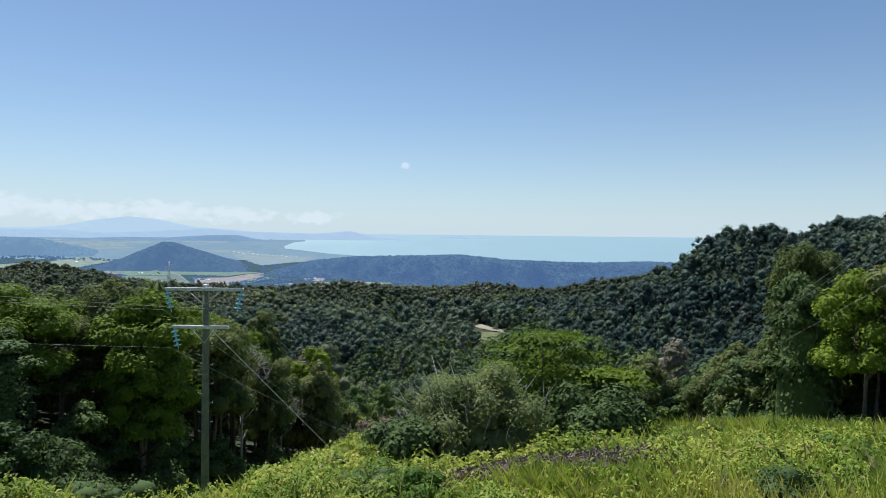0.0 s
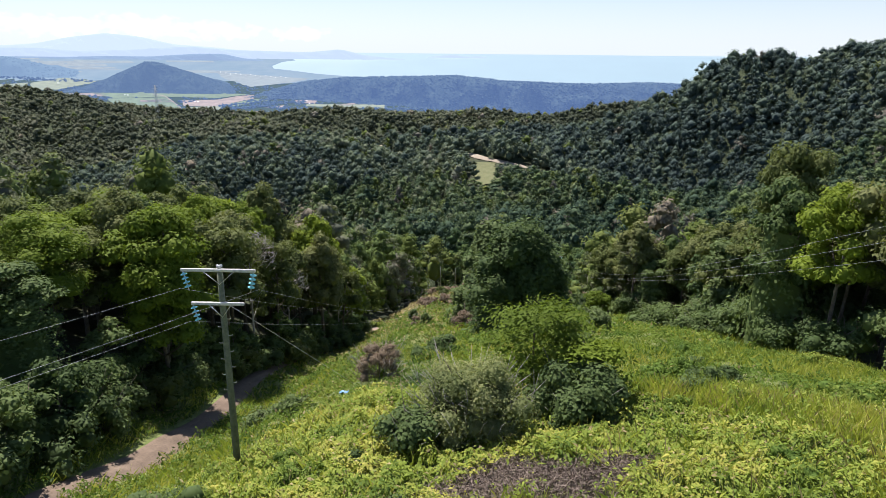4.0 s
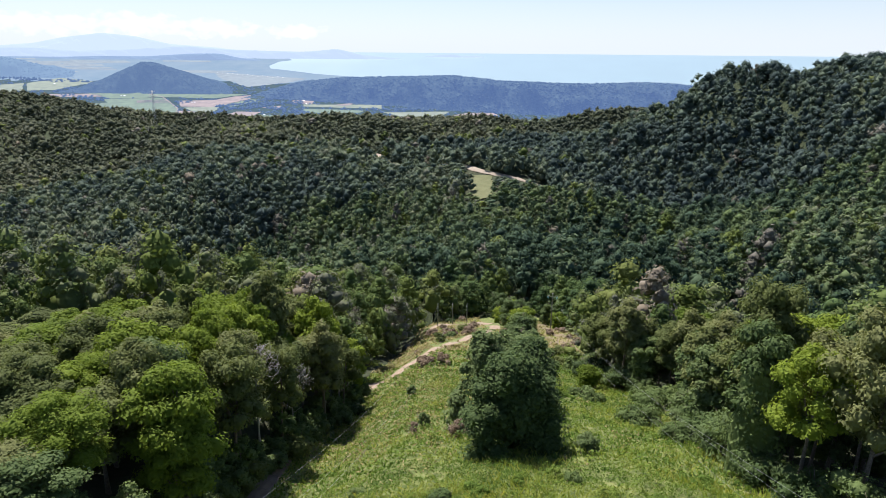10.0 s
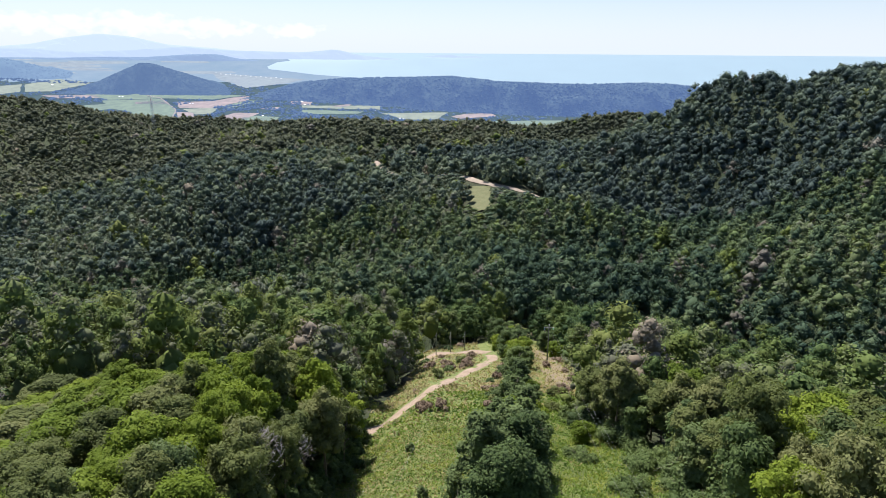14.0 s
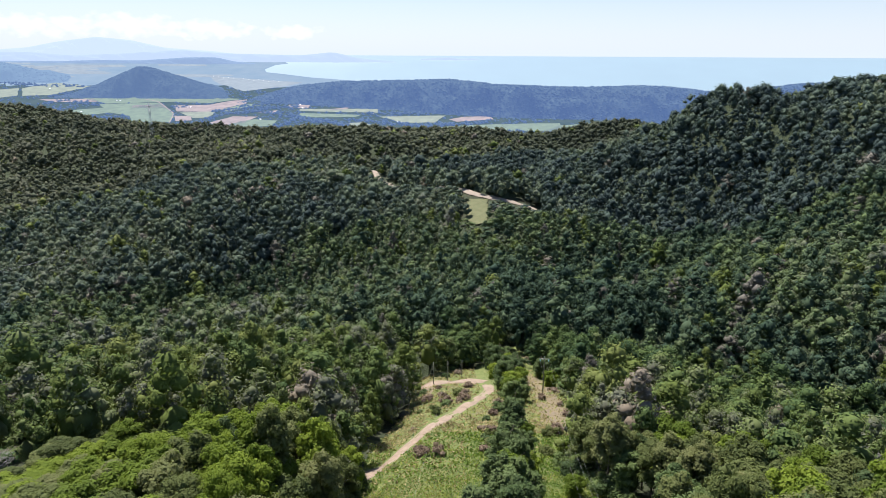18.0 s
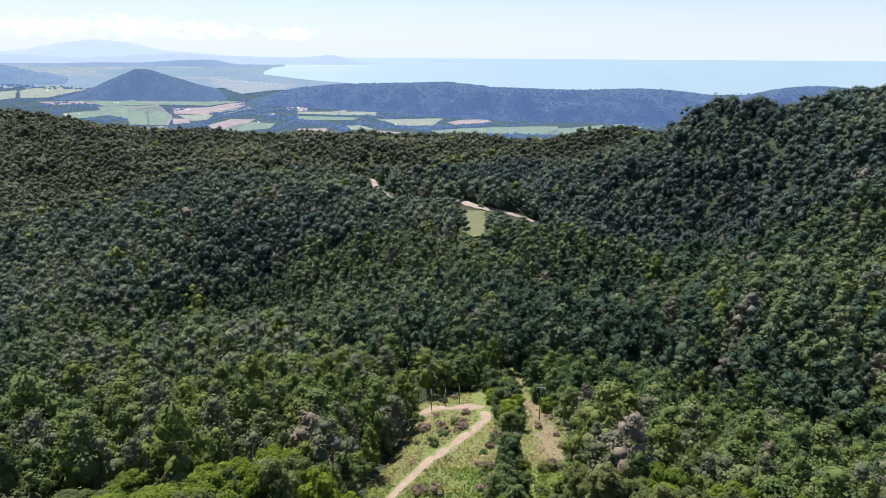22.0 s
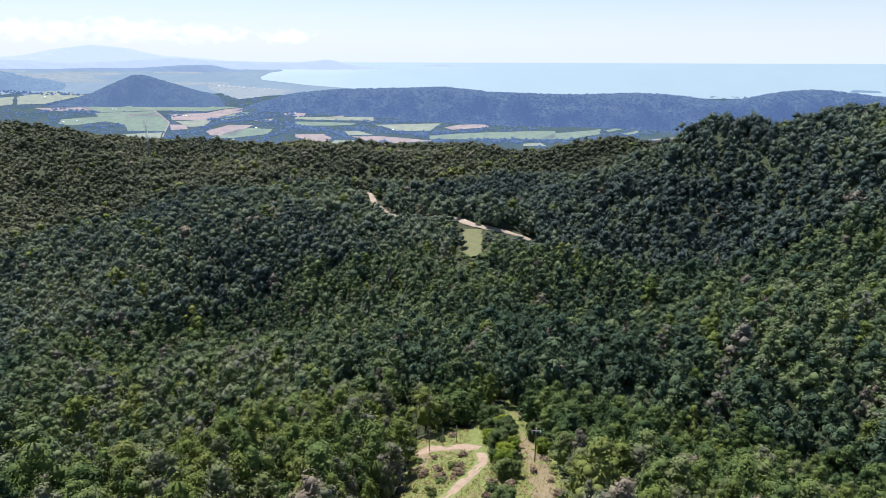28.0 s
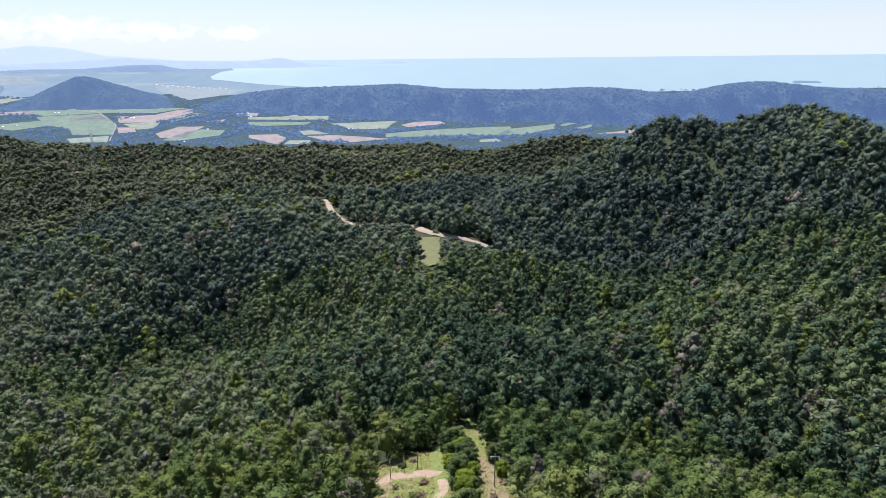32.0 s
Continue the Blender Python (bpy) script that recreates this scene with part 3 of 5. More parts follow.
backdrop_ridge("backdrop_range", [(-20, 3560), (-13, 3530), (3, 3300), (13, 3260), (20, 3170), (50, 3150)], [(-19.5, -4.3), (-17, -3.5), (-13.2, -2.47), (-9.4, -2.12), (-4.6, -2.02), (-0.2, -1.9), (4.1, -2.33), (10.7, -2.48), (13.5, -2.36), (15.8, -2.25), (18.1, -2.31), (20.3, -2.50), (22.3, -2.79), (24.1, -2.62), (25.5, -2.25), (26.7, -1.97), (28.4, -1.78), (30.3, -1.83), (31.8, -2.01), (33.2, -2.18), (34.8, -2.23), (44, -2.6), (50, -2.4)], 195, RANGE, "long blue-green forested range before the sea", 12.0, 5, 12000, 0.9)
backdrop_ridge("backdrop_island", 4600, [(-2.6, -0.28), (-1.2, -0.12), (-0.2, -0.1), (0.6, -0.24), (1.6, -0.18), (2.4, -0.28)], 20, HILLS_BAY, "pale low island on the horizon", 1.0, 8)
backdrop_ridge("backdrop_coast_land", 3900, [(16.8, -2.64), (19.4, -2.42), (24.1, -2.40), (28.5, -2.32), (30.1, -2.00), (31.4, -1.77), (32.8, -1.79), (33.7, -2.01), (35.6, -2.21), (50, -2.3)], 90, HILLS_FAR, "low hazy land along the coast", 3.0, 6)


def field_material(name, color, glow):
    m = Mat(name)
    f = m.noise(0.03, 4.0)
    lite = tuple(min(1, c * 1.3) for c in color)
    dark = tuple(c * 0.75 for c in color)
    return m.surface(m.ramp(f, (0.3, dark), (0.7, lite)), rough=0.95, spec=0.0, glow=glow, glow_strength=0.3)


# haze over the fields, put into their materials as emission
AIR_GLOW = (0.31, 0.41, 0.53)
FIELD_GREEN = field_material("cane_field_green", (0.075, 0.105, 0.05), AIR_GLOW)
FIELD_PALE = field_material("cane_field_pale", (0.125, 0.14, 0.08), AIR_GLOW)
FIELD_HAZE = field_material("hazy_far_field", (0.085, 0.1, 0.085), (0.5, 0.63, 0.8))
FIELD_TAN = field_material("bare_field_tan", (0.17, 0.125, 0.1), AIR_GLOW)
FIELD_RINGS = []


def field(tone, *corners):
    """A field on the far plain, with uneven edges; the farthest get a paler haze painted as glow."""
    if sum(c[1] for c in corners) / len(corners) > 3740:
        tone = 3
    ring = []
    for k, a in enumerate(corners):
        c = corners[(k + 1) % len(corners)]
        for u in (0, 0.25, 0.5, 0.75):
            w = 0.02 * math.hypot(c[0] - a[0], c[1] - a[1]) * (u > 0)
            ring.append((a[0] + (c[0] - a[0]) * u + rng.normal(0, 1) * w, a[1] + (c[1] - a[1]) * u + rng.normal(0, 1) * w * 0.5))
    FIELD_RINGS.append(np.array(corners, float))
    n = len(ring)
    cx, cy = sum(p[0] for p in ring) / n, sum(p[1] for p in ring) / n
    v = np.array([(cx, cy, float(plain_z(cy)) + 1.2)] + [(x, y, float(plain_z(y)) + 1.2) for x, y in ring])
    f = np.array([(0, 1 + k, 1 + (k + 1) % n) for k in range(n)])
    if np.cross(v[1] - v[0], v[2] - v[0])[2] < 0:
        f = f[:, ::-1]
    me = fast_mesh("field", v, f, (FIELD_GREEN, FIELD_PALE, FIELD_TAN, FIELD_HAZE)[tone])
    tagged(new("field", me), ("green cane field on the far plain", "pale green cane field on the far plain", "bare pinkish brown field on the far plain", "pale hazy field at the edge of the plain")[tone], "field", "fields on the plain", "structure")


BELTS = []


def belt(width, *line):
    """Remember places for a belt of trees along a line on the plain."""
    p = np.array(line, float)
    s = np.r_[0, np.cumsum(np.hypot(*np.diff(p, axis=0).T))]
    n = max(8, int(s[-1] * width / 45))
    u = rng.uniform(0, s[-1], n)
    x, y = np.interp(u, s, p[:, 0]) + rng.normal(0, width * 0.9, n), np.interp(u, s, p[:, 1]) + rng.normal(0, width * 1.6, n)
    BELTS.append(np.stack([x, y, plain_z(y)], 1))


# white walls with the same painted air glow as the fields
SHED_WALL = field_material("far_shed_white", (0.75, 0.75, 0.72), AIR_GLOW)


def farm_shed(x, y):
    """A small gabled farm building far off."""
    k = 0.55 if y > 3800 else 0.85
    w, d, h = k * rng.uniform(3, 5), k * rng.uniform(2.2, 3.2), k * rng.uniform(1.8, 2.8)
    z = float(plain_z(y)) + 0.5
    ob = thing("farm_shed", (x, y, z), "small white farm building on the far plain", "building", "farm buildings")
    v = np.array([(sx * w, sy * d, hz) for hz in (0, h) for sx, sy in ((-1, -1), (1, -1), (1, 1), (-1, 1))])
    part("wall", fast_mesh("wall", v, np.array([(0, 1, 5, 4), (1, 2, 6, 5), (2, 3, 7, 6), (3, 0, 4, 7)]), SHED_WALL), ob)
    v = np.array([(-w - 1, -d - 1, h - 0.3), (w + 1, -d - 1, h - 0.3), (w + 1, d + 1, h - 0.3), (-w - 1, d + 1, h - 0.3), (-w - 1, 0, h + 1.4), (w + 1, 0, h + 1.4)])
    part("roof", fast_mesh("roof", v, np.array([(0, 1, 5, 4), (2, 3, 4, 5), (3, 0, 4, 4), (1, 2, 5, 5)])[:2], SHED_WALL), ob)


field(1, (-2379, 3654), (-2279, 3804), (-2020, 3704), (-2137, 3499), (-2271, 3476))
field(1, (-1901, 3559), (-1767, 3661), (-1740, 3570), (-1852, 3521))
field(1, (-1650, 3620), (-1559, 3646), (-1569, 3594))
field(0, (-1927, 3436), (-1578, 3505), (-1083, 3440), (-1227, 3348), (-1489, 3362), (-1754, 3320))
field(0, (-1777, 3309), (-1485, 3351), (-1322, 3116), (-1287, 2983), (-1462, 2984), (-1522, 3089), (-1644, 3149))
field(0, (-1876, 3182), (-1717, 3243), (-1644, 3149), (-1764, 3072), (-1846, 3102))
field(2, (-1597, 3285), (-1457, 3317), (-1410, 3251), (-1578, 3242))
field(2, (-2140, 3403), (-1863, 3424), (-1805, 3365), (-2021, 3345))
field(2, (-1391, 3294), (-1216, 3314), (-1141, 3393), (-1064, 3428), (-1041, 3346), (-1168, 3175), (-1332, 3177))
field(0, (-1038, 3335), (-935, 3323), (-1029, 3258), (-1076, 3184), (-1148, 3195))
field(1, (-1310, 3156), (-1144, 3185), (-1134, 3075), (-1207, 3056))
field(1, (-1463, 2930), (-1295, 2964), (-1266, 2868), (-1423, 2869))
field(2, (-1102, 2981), (-1035, 3093), (-915, 3092), (-958, 2925), (-1056, 2917))
field(0, (-972, 3016), (-915, 3044), (-805, 3024), (-810, 2941), (-967, 2873), (-1044, 2882))
field(2, (-821, 3322), (-710, 3332), (-708, 3254), (-811, 3277))
field(2, (-937, 3173), (-851, 3213), (-850, 3151))
field(1, (-1473, 4023), (-1158, 3927), (-860, 3849), (-947, 3735), (-1134, 3615), (-1361, 3839))
field(1, (-748, 3244), (-359, 3251), (-351, 3177), (-739, 3202))
field(0, (-730, 3160), (-428, 3137), (-450, 3097), (-713, 3080))
field(2, (-621, 3232), (-503, 3285), (-522, 3220))
field(1, (-344, 3106), (-23, 3133), (-74, 3007), (-230, 2999), (-287, 3066))
field(2, (-9, 3063), (57, 3112), (179, 3130), (202, 3071), (29, 3024))
field(1, (-475, 2992), (-406, 3001), (-327, 2936), (-440, 2928))
field(2, (-425, 2911), (-300, 2918), (-46, 2846), (-264, 2799), (-355, 2850))
field(2, (-683, 2940), (-558, 2948), (-507, 2885), (-531, 2793), (-674, 2896))
field(1, (-491, 2851), (-405, 2850), (-374, 2800), (-507, 2793))
field(0, (-85, 2925), (80, 2968), (78, 2871), (-71, 2872))
field(0, (80, 2968), (342, 3002), (499, 3010), (480, 2884), (78, 2871))
field(0, (494, 2973), (717, 3046), (699, 2962), (529, 2874), (403, 2876))
field(0, (732, 3017), (835, 3094), (838, 3054), (746, 2998))
field(0, (789, 2961), (884, 3025), (881, 2987), (810, 2942))
field(2, (867, 2871), (1076, 2930), (1030, 2869))
field(1, (333, 2809), (409, 2825), (428, 2783), (330, 2776))
field(1, (-134, 3206), (-51, 3248), (-91, 3174))
belt(9, (-1053, 3291), (-941, 3345), (-781, 3401))
belt(9, (-1158, 3185), (-1023, 3236), (-865, 3267), (-757, 3288))
belt(9, (-1167, 3018), (-1053, 3153), (-929, 3193), (-777, 3130), (-654, 3051))
belt(9, (-2081, 3301), (-1983, 3379), (-1771, 3298))
belt(9, (-1936, 3193), (-1899, 3224))
belt(9, (-1706, 3062), (-1531, 3079))
belt(9, (-1243, 2885), (-1128, 2981), (-1102, 3018))
belt(9, (-813, 2854), (-713, 3080), (-543, 3012), (-451, 2911))
belt(9, (-498, 3059), (-335, 3019), (-201, 2962), (-72, 2925))
belt(9, (-705, 3042), (-546, 3030))
belt(9, (-412, 2808), (-242, 2823))
belt(9, (-58, 2846), (327, 2868), (475, 2849), (712, 2907))
belt(9, (-406, 3177), (-187, 3165), (87, 3246))
belt(9, (-2123, 3474), (-1964, 3623), (-1785, 3702))
belt(9, (-124, 2952), (160, 3014))
belt(9, (707, 2943), (869, 2924))
belt(9, (201, 2844), (323, 2825))
belt(9, (-1392, 3261), (-1327, 3272))
belt(9, (-1852, 3521), (-1738, 3532))
field(1, (-2984, 4025), (-2473, 4127), (-2248, 3969), (-2864, 3854))
field(1, (-2583, 4322), (-2158, 4356), (-2088, 4284), (-2487, 4215))
field(1, (-2612, 3558), (-2400, 3660), (-2300, 3480), (-2466, 3346))
belt(10, (-2774, 3724), (-2584, 3803), (-2334, 3738), (-2047, 3712))
for hx, hy in ((-2224, 3652), (-1724, 3388), (-1707, 3387), (-1309, 3261), (-1295, 3260), (-1789, 3161), (-1843, 3141), (-764, 3321), (-736, 3255), (-377, 3157), (-230, 3008), (-244, 3018), (798, 3084), (-888, 3044), (-937, 2856), (-2482, 3850), (-2467, 3879),
               (-1434, 4007), (-1395, 3981), (-1357, 3956), (-1334, 3978), (-1296, 3953), (-1258, 3928), (-1235, 3949), (-1198, 3924), (-1161, 3899), (-1137, 3920), (-1101, 3896), (-1065, 3871), (-1040, 3892), (-1005, 3868)):
    farm_shed(hx, hy)
for k in range(16):
    fy, fx = 3980 + 27 * k + rng.uniform(-8, 8), rng.uniform(-3000, -1500)
    if fy > 4230 and fx > -1700:
        fx -= 500
    fw, fd = rng.uniform(120, 330), rng.uniform(12, 26)
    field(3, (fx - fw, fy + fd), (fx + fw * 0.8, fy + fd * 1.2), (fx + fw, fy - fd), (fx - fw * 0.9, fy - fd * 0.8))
FARM_ROAD = [(-1595, 3421), (-1505, 3374), (-1329, 3136), (-1263, 2885)]
field(2, (-1314, 3096), (-1234, 3095), (-1198, 3019), (-1269, 3001))

wild_y = rng.uniform(2650, 3720, 9000)
wild_x = wild_y * np.tan(np.radians(rng.uniform(-41, 38, 9000)))
taken = np.sin(wild_x * 0.011 + 1.3 * np.sin(wild_y * 0.013)) * np.sin(wild_y * 0.021) > 0.55
for ring in FIELD_RINGS:
    inside = np.zeros(len(wild_x), bool)
    for k in range(len(ring)):
        (x0, y0), (x1, y1) = ring[k], ring[k - 1]
        inside ^= ((y0 > wild_y) != (y1 > wild_y)) & (wild_x < (x1 - x0) * (wild_y - y0) / (y1 - y0 + 1e-9) + x0)
    taken |= inside
BELTS.append(np.stack([wild_x, wild_y, plain_z(wild_y) - 2.0], 1)[~taken])
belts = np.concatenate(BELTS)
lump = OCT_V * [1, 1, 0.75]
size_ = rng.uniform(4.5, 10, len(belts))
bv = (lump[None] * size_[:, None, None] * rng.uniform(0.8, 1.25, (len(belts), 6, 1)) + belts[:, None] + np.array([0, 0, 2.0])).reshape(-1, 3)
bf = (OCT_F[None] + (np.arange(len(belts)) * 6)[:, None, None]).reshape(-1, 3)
# the belts share the range material and with it the painted haze glow
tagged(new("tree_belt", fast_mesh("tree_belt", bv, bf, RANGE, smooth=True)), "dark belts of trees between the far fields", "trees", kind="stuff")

# ---- roads ----
def ribbon(name, line, width, mat, label, lift=0.1, ruts=True, n=80):
    """A rutted dirt road draped over the ground along a line of (x, y)."""
    p = np.array(line, float)
    s = np.r_[0, np.cumsum(np.hypot(*np.diff(p, axis=0).T))]
    t = np.linspace(0, s[-1], n)
    c = np.stack([np.interp(t, s, p[:, 0]), np.interp(t, s, p[:, 1])], 1)
    for _ in range(3):
        c[1:-1] = (c[:-2] + 2 * c[1:-1] + c[2:]) / 4
    d = unit(np.gradient(c, axis=0))
    side = np.stack([d[:, 1], -d[:, 0]], 1)
    u = np.array([-0.5, -0.42, -0.27, -0.12, 0, 0.12, 0.27, 0.42, 0.5]) * width
    dz = np.array([-0.25, 0.0, -0.07 * ruts, 0.0, 0.04, 0.0, -0.07 * ruts, 0.0, -0.25])
    wob = np.array([[noise.noise(Vector((ti * 0.25, uu * 0.5, width))) for uu in u] for ti in t])
    xy = c[:, None] + side[:, None] * (u[None, :, None] * (1 + 0.25 * wob[:, :1, None]))
    z = ground_z(xy[..., 0], xy[..., 1]) + lift + dz[None] + 0.05 * wob
    i = np.arange(n * len(u)).reshape(n, len(u))
    f = np.stack([i[:-1, :-1], i[1:, :-1], i[1:, 1:], i[:-1, 1:]], -1).reshape(-1, 4)[:, ::-1]
    me = fast_mesh(name, np.concatenate([xy, z[..., None]], -1).reshape(-1, 3), f, mat, smooth=True)
    return tagged(new(name, me), label, "road", kind="structure")


PALE_GRAVEL = dirt_material("pale_gravel", (0.2, 0.165, 0.12), (0.28, 0.235, 0.175), (0.37, 0.32, 0.245))
MEADOW_GRASS = dirt_material("meadow_grass", (0.075, 0.095, 0.04), (0.12, 0.135, 0.058), (0.18, 0.17, 0.085))
ribbon("road", [(-17.5, 92), (-15, 99.5), (-9.9, 105), (-3.9, 117), (2, 129), (8, 143), (11, 152), (10.5, 160), (6, 165.5), (0, 167), (-8, 165)], 3.0, DIRT, "pale sandy dirt road with two wheel ruts")
ribbon("road_shaded", [(-23, -20), (-22, 8), (-18.6, 16), (-16.4, 23), (-16, 30), (-16, 37), (-16.8, 43.5), (-17.3, 54.5), (-17.6, 64), (-16.8, 76), (-17.5, 92)], 1.7, SHADED_DIRT, "brown dirt track along the forest edge, tree shade in its colour")
FAR_ROAD = [(-122, 722), (-100, 712), (-84, 690), (-70, 632), (-62, 592), (-45, 560), (-21, 535), (-14, 525), (6, 500), (14, 479), (26, 471), (40, 469), (55, 467), (63, 462)]
ribbon("road_far", FAR_ROAD, 6.0, PALE_GRAVEL, "pale dirt road winding over the wooded saddle", 0.7, False)
ribbon("meadow", [(18.5, 422), (18.5, 436), (19, 450), (20, 467)], 15.0, MEADOW_GRASS, "small bright grassy opening in the forest", 0.8, False)
ribbon("red_bank", [(55, 600), (69, 590)], 7.0, DIRT, "bare reddish earth bank in the forest", 1.5, False, 20)
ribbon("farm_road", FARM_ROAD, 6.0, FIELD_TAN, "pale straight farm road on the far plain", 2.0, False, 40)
DRY_EARTH = dirt_material("dry_grassy_earth", (0.085, 0.085, 0.035), (0.165, 0.135, 0.075), (0.27, 0.21, 0.135))
ribbon("bare_strip", [(22, 118), (24.5, 135), (25.5, 152), (24.5, 170), (23.5, 186)], 6.5, DRY_EARTH, "dry brown grassy strip under the power line", 0.1, False)
ribbon("turning_place", [(-8, 163.5), (-2, 165.5), (5, 166), (10, 163)], 6.5, DIRT, "bare sandy turning place at the end of the road", 0.14, False, 40)
ribbon("bare_bank", [(-7.5, 150), (-5.5, 157), (-7, 170)], 5.0, DRY_EARTH, "dry bank beside the sandy turning place", 0.08, False, 40)


# ---- trees of their own ----
def trunk_arrays(r, height, base_r, lean=0.6, limbs=5, spread=2.0):
    bend = r.normal(0, lean, 2)
    t = np.linspace(0, 1, 6)
    pts = np.stack([bend[0] * t ** 1.6, bend[1] * t ** 1.6, -0.6 + (height + 0.6) * t], 1)
    pieces = [tube(pts, base_r * (1 - 0.75 * t) * np.where(t == 0, 1.35, 1), 7)]
    for k in range(limbs):
        s = r.uniform(0.4, 0.9)
        p0 = np.array([np.interp(s, t, pts[:, i]) for i in range(3)])
        a = r.uniform(0, 2 * np.pi)
        out = np.array([math.cos(a), math.sin(a), r.uniform(0.4, 0.9)]) * spread * r.uniform(0.6, 1.1)
        q = np.linspace(0, 1, 4)[:, None]
        line = p0 + out * q + np.array([0, 0, 0.5]) * q ** 2 + r.normal(0, 0.08, (4, 3)) * q
        pieces.append(tube(line, base_r * 0.42 * (1 - 0.8 * q[:, 0]), 5))
    return join(*pieces)


def make_tree(name, r, mat, label, category, height, radius, low, clumps, leaves, size, trunk_r, bark=BARK, flat=0.72, group="", skirt=0, spread=0.34):
    """A tree at the origin: trunk with limbs, crown of leaf clumps, and for a draped one a skirt of foliage to the ground."""
    ob = thing(name, (0, 0, 0), label, category, group)
    v, f = trunk_arrays(r, height * 0.82, trunk_r, spread=radius * 0.7)
    part("trunk", mixed_mesh("trunk", v, f, bark), ob)
    v, f = crown_arrays(r, radius, height, low, clumps, leaves, size, flat, spread=spread)
    part("crown", mixed_mesh("crown", v, f, mat), ob)
    if skirt:
        n = skirt
        a, h = r.uniform(0, 2 * np.pi, n), r.uniform(0, 1, n) ** 0.8
        folds = 1 + 0.22 * np.sin(a * 3 + 2.5 * h + 1) + 0.12 * np.sin(a * 5 + r.uniform(0, 6)) + 0.1 * np.sin(a * 11 + h * 9)
        rr = radius * (0.95 - 0.2 * h) * folds * r.uniform(0.6, 1.12, n)
        p = np.stack([rr * np.cos(a), rr * np.sin(a), h * (low + (height - low) * 0.55)], 1)
        nm = unit(np.stack([np.cos(a), np.sin(a), np.full(n, 0.55)], 1) + r.normal(0, 0.35, (n, 3)))
        lv = leaf_cards(r, p, nm, size * r.uniform(0.7, 1.3, n), 0.6, 0.5)
        core_a = np.arange(14) * 2 * np.pi / 14
        rings = np.array([[(radius * (0.66 - 0.2 * s) * (1 + 0.2 * math.sin(q * 3 + 2 * s)) * math.cos(q), radius * (0.66 - 0.2 * s) * (1 + 0.2 * math.sin(q * 3 + 2 * s)) * math.sin(q), s * (low + (height - low) * 0.55)) for q in core_a] for s in (0, 0.5, 1)])
        cf = [(i * 14 + j, i * 14 + (j + 1) % 14, (i + 1) * 14 + (j + 1) % 14, (i + 1) * 14 + j) for i in range(2) for j in range(14)]
        v, f = join((lv, quads_of(n)), (rings.reshape(-1, 3), np.array(cf)))
        part("hanging_foliage", mixed_mesh("hanging_foliage", v, f, mat), ob, "curtain of hanging vines and leaves")
    return ob


def dead_tree(name, r, height, label):
    ob = thing(name, (0, 0, 0), label, "tree", "dead trees")
    v, f = trunk_arrays(r, height * 0.92, 0.13, 0.8, 11, 2.3)
    part("trunk", mixed_mesh("trunk", v, f, BARK_GREY), ob)
    twigs = []
    for k in range(300):
        a, q = r.uniform(0, 2 * np.pi), 2.5 * math.sqrt(r.uniform(0.02, 1))
        p = np.array([q * math.cos(a), q * math.sin(a), height * (1.0 - 0.14 * (q / 2.5) ** 2 - 0.16 * r.uniform(0, 1) ** 2)])
        d = np.array([math.cos(a) * 0.7, math.sin(a) * 0.7, r.uniform(-0.1, 0.9)]) * r.uniform(0.4, 0.9) + r.normal(0, 0.25, 3)
        twigs.append(tube([p - d * 0.5, p + r.normal(0, 0.06, 3), p + d * 0.5], [0.024, 0.016, 0.006], 3))
    v, f = join(*twigs)
    tagged(part("twig_fan", mixed_mesh("twig_fan", v, f, BARK_GREY), ob), kind="stuff")
    return ob


pr = np.random.default_rng(21)
WATTLE = "bright yellow-green wattle tree with a rounded crown"
OLIVE = "olive green gum tree with a loose crown"
DARK = "dark green rainforest tree with a dense crown"
DRAPED = "dark tree draped with vines down to the ground"
G = "forest edge trees"
KINDS = {}
for grade, many, fill_, big in (("_fine", 1.0, 1.0, 1.0), ("", 0.75, 0.55, 1.4), ("_rough", 0.55, 0.3, 2.0)):
    KINDS["wattle" + grade] = [make_tree("wattle_tree", pr, LEAF_BRIGHT, WATTLE, "tree", 12.2, 3.2, 4.2, int(34 * many), int(11500 * fill_), 0.17 * big, 0.2, flat=0.86, group=G, spread=0.27) for _ in range(3)]
    KINDS["olive" + grade] = [make_tree("gum_tree", pr, LEAF_OLIVE, OLIVE, "tree", 12.6, 3.0, 4.4, int(30 * many), int(10000 * fill_), 0.165 * big, 0.19, flat=0.95, group=G, spread=0.27) for _ in range(3)]
    KINDS["dark" + grade] = [make_tree("rainforest_tree", pr, LEAF_DARK, DARK, "tree", 11.0, 2.9, 1.2, int(26 * many), int(8600 * fill_), 0.2 * big, 0.2, flat=0.95, group=G, spread=0.3) for _ in range(2)]
    KINDS["draped" + grade] = [make_tree("draped_tree", pr, LEAF_VINE, DRAPED, "tree", 10.5, 2.7, 3.0, int(18 * many), int(5000 * fill_), 0.22 * big, 0.2, group=G, skirt=int(3400 * fill_), spread=0.3) for _ in range(2)]
KINDS["dead"] = [dead_tree("dead_tree", pr, 10.5, "bare grey dead tree with a fan of twigs") for _ in range(2)]


def plant(proto, x, y, scale=1.0, turn=None, sink=0.15, tall=1.0):
    turn = rng.uniform(0, 360) if turn is None else turn
    z = float(ground_z(x, y)) - sink
    ob = copy_thing(proto, pose(x, y, z, 0, 0, turn))
    ob.matrix_basis = pose(x, y, z, 0, 0, turn) @ Matrix.Diagonal((scale, scale, scale * tall, 1))
    return ob


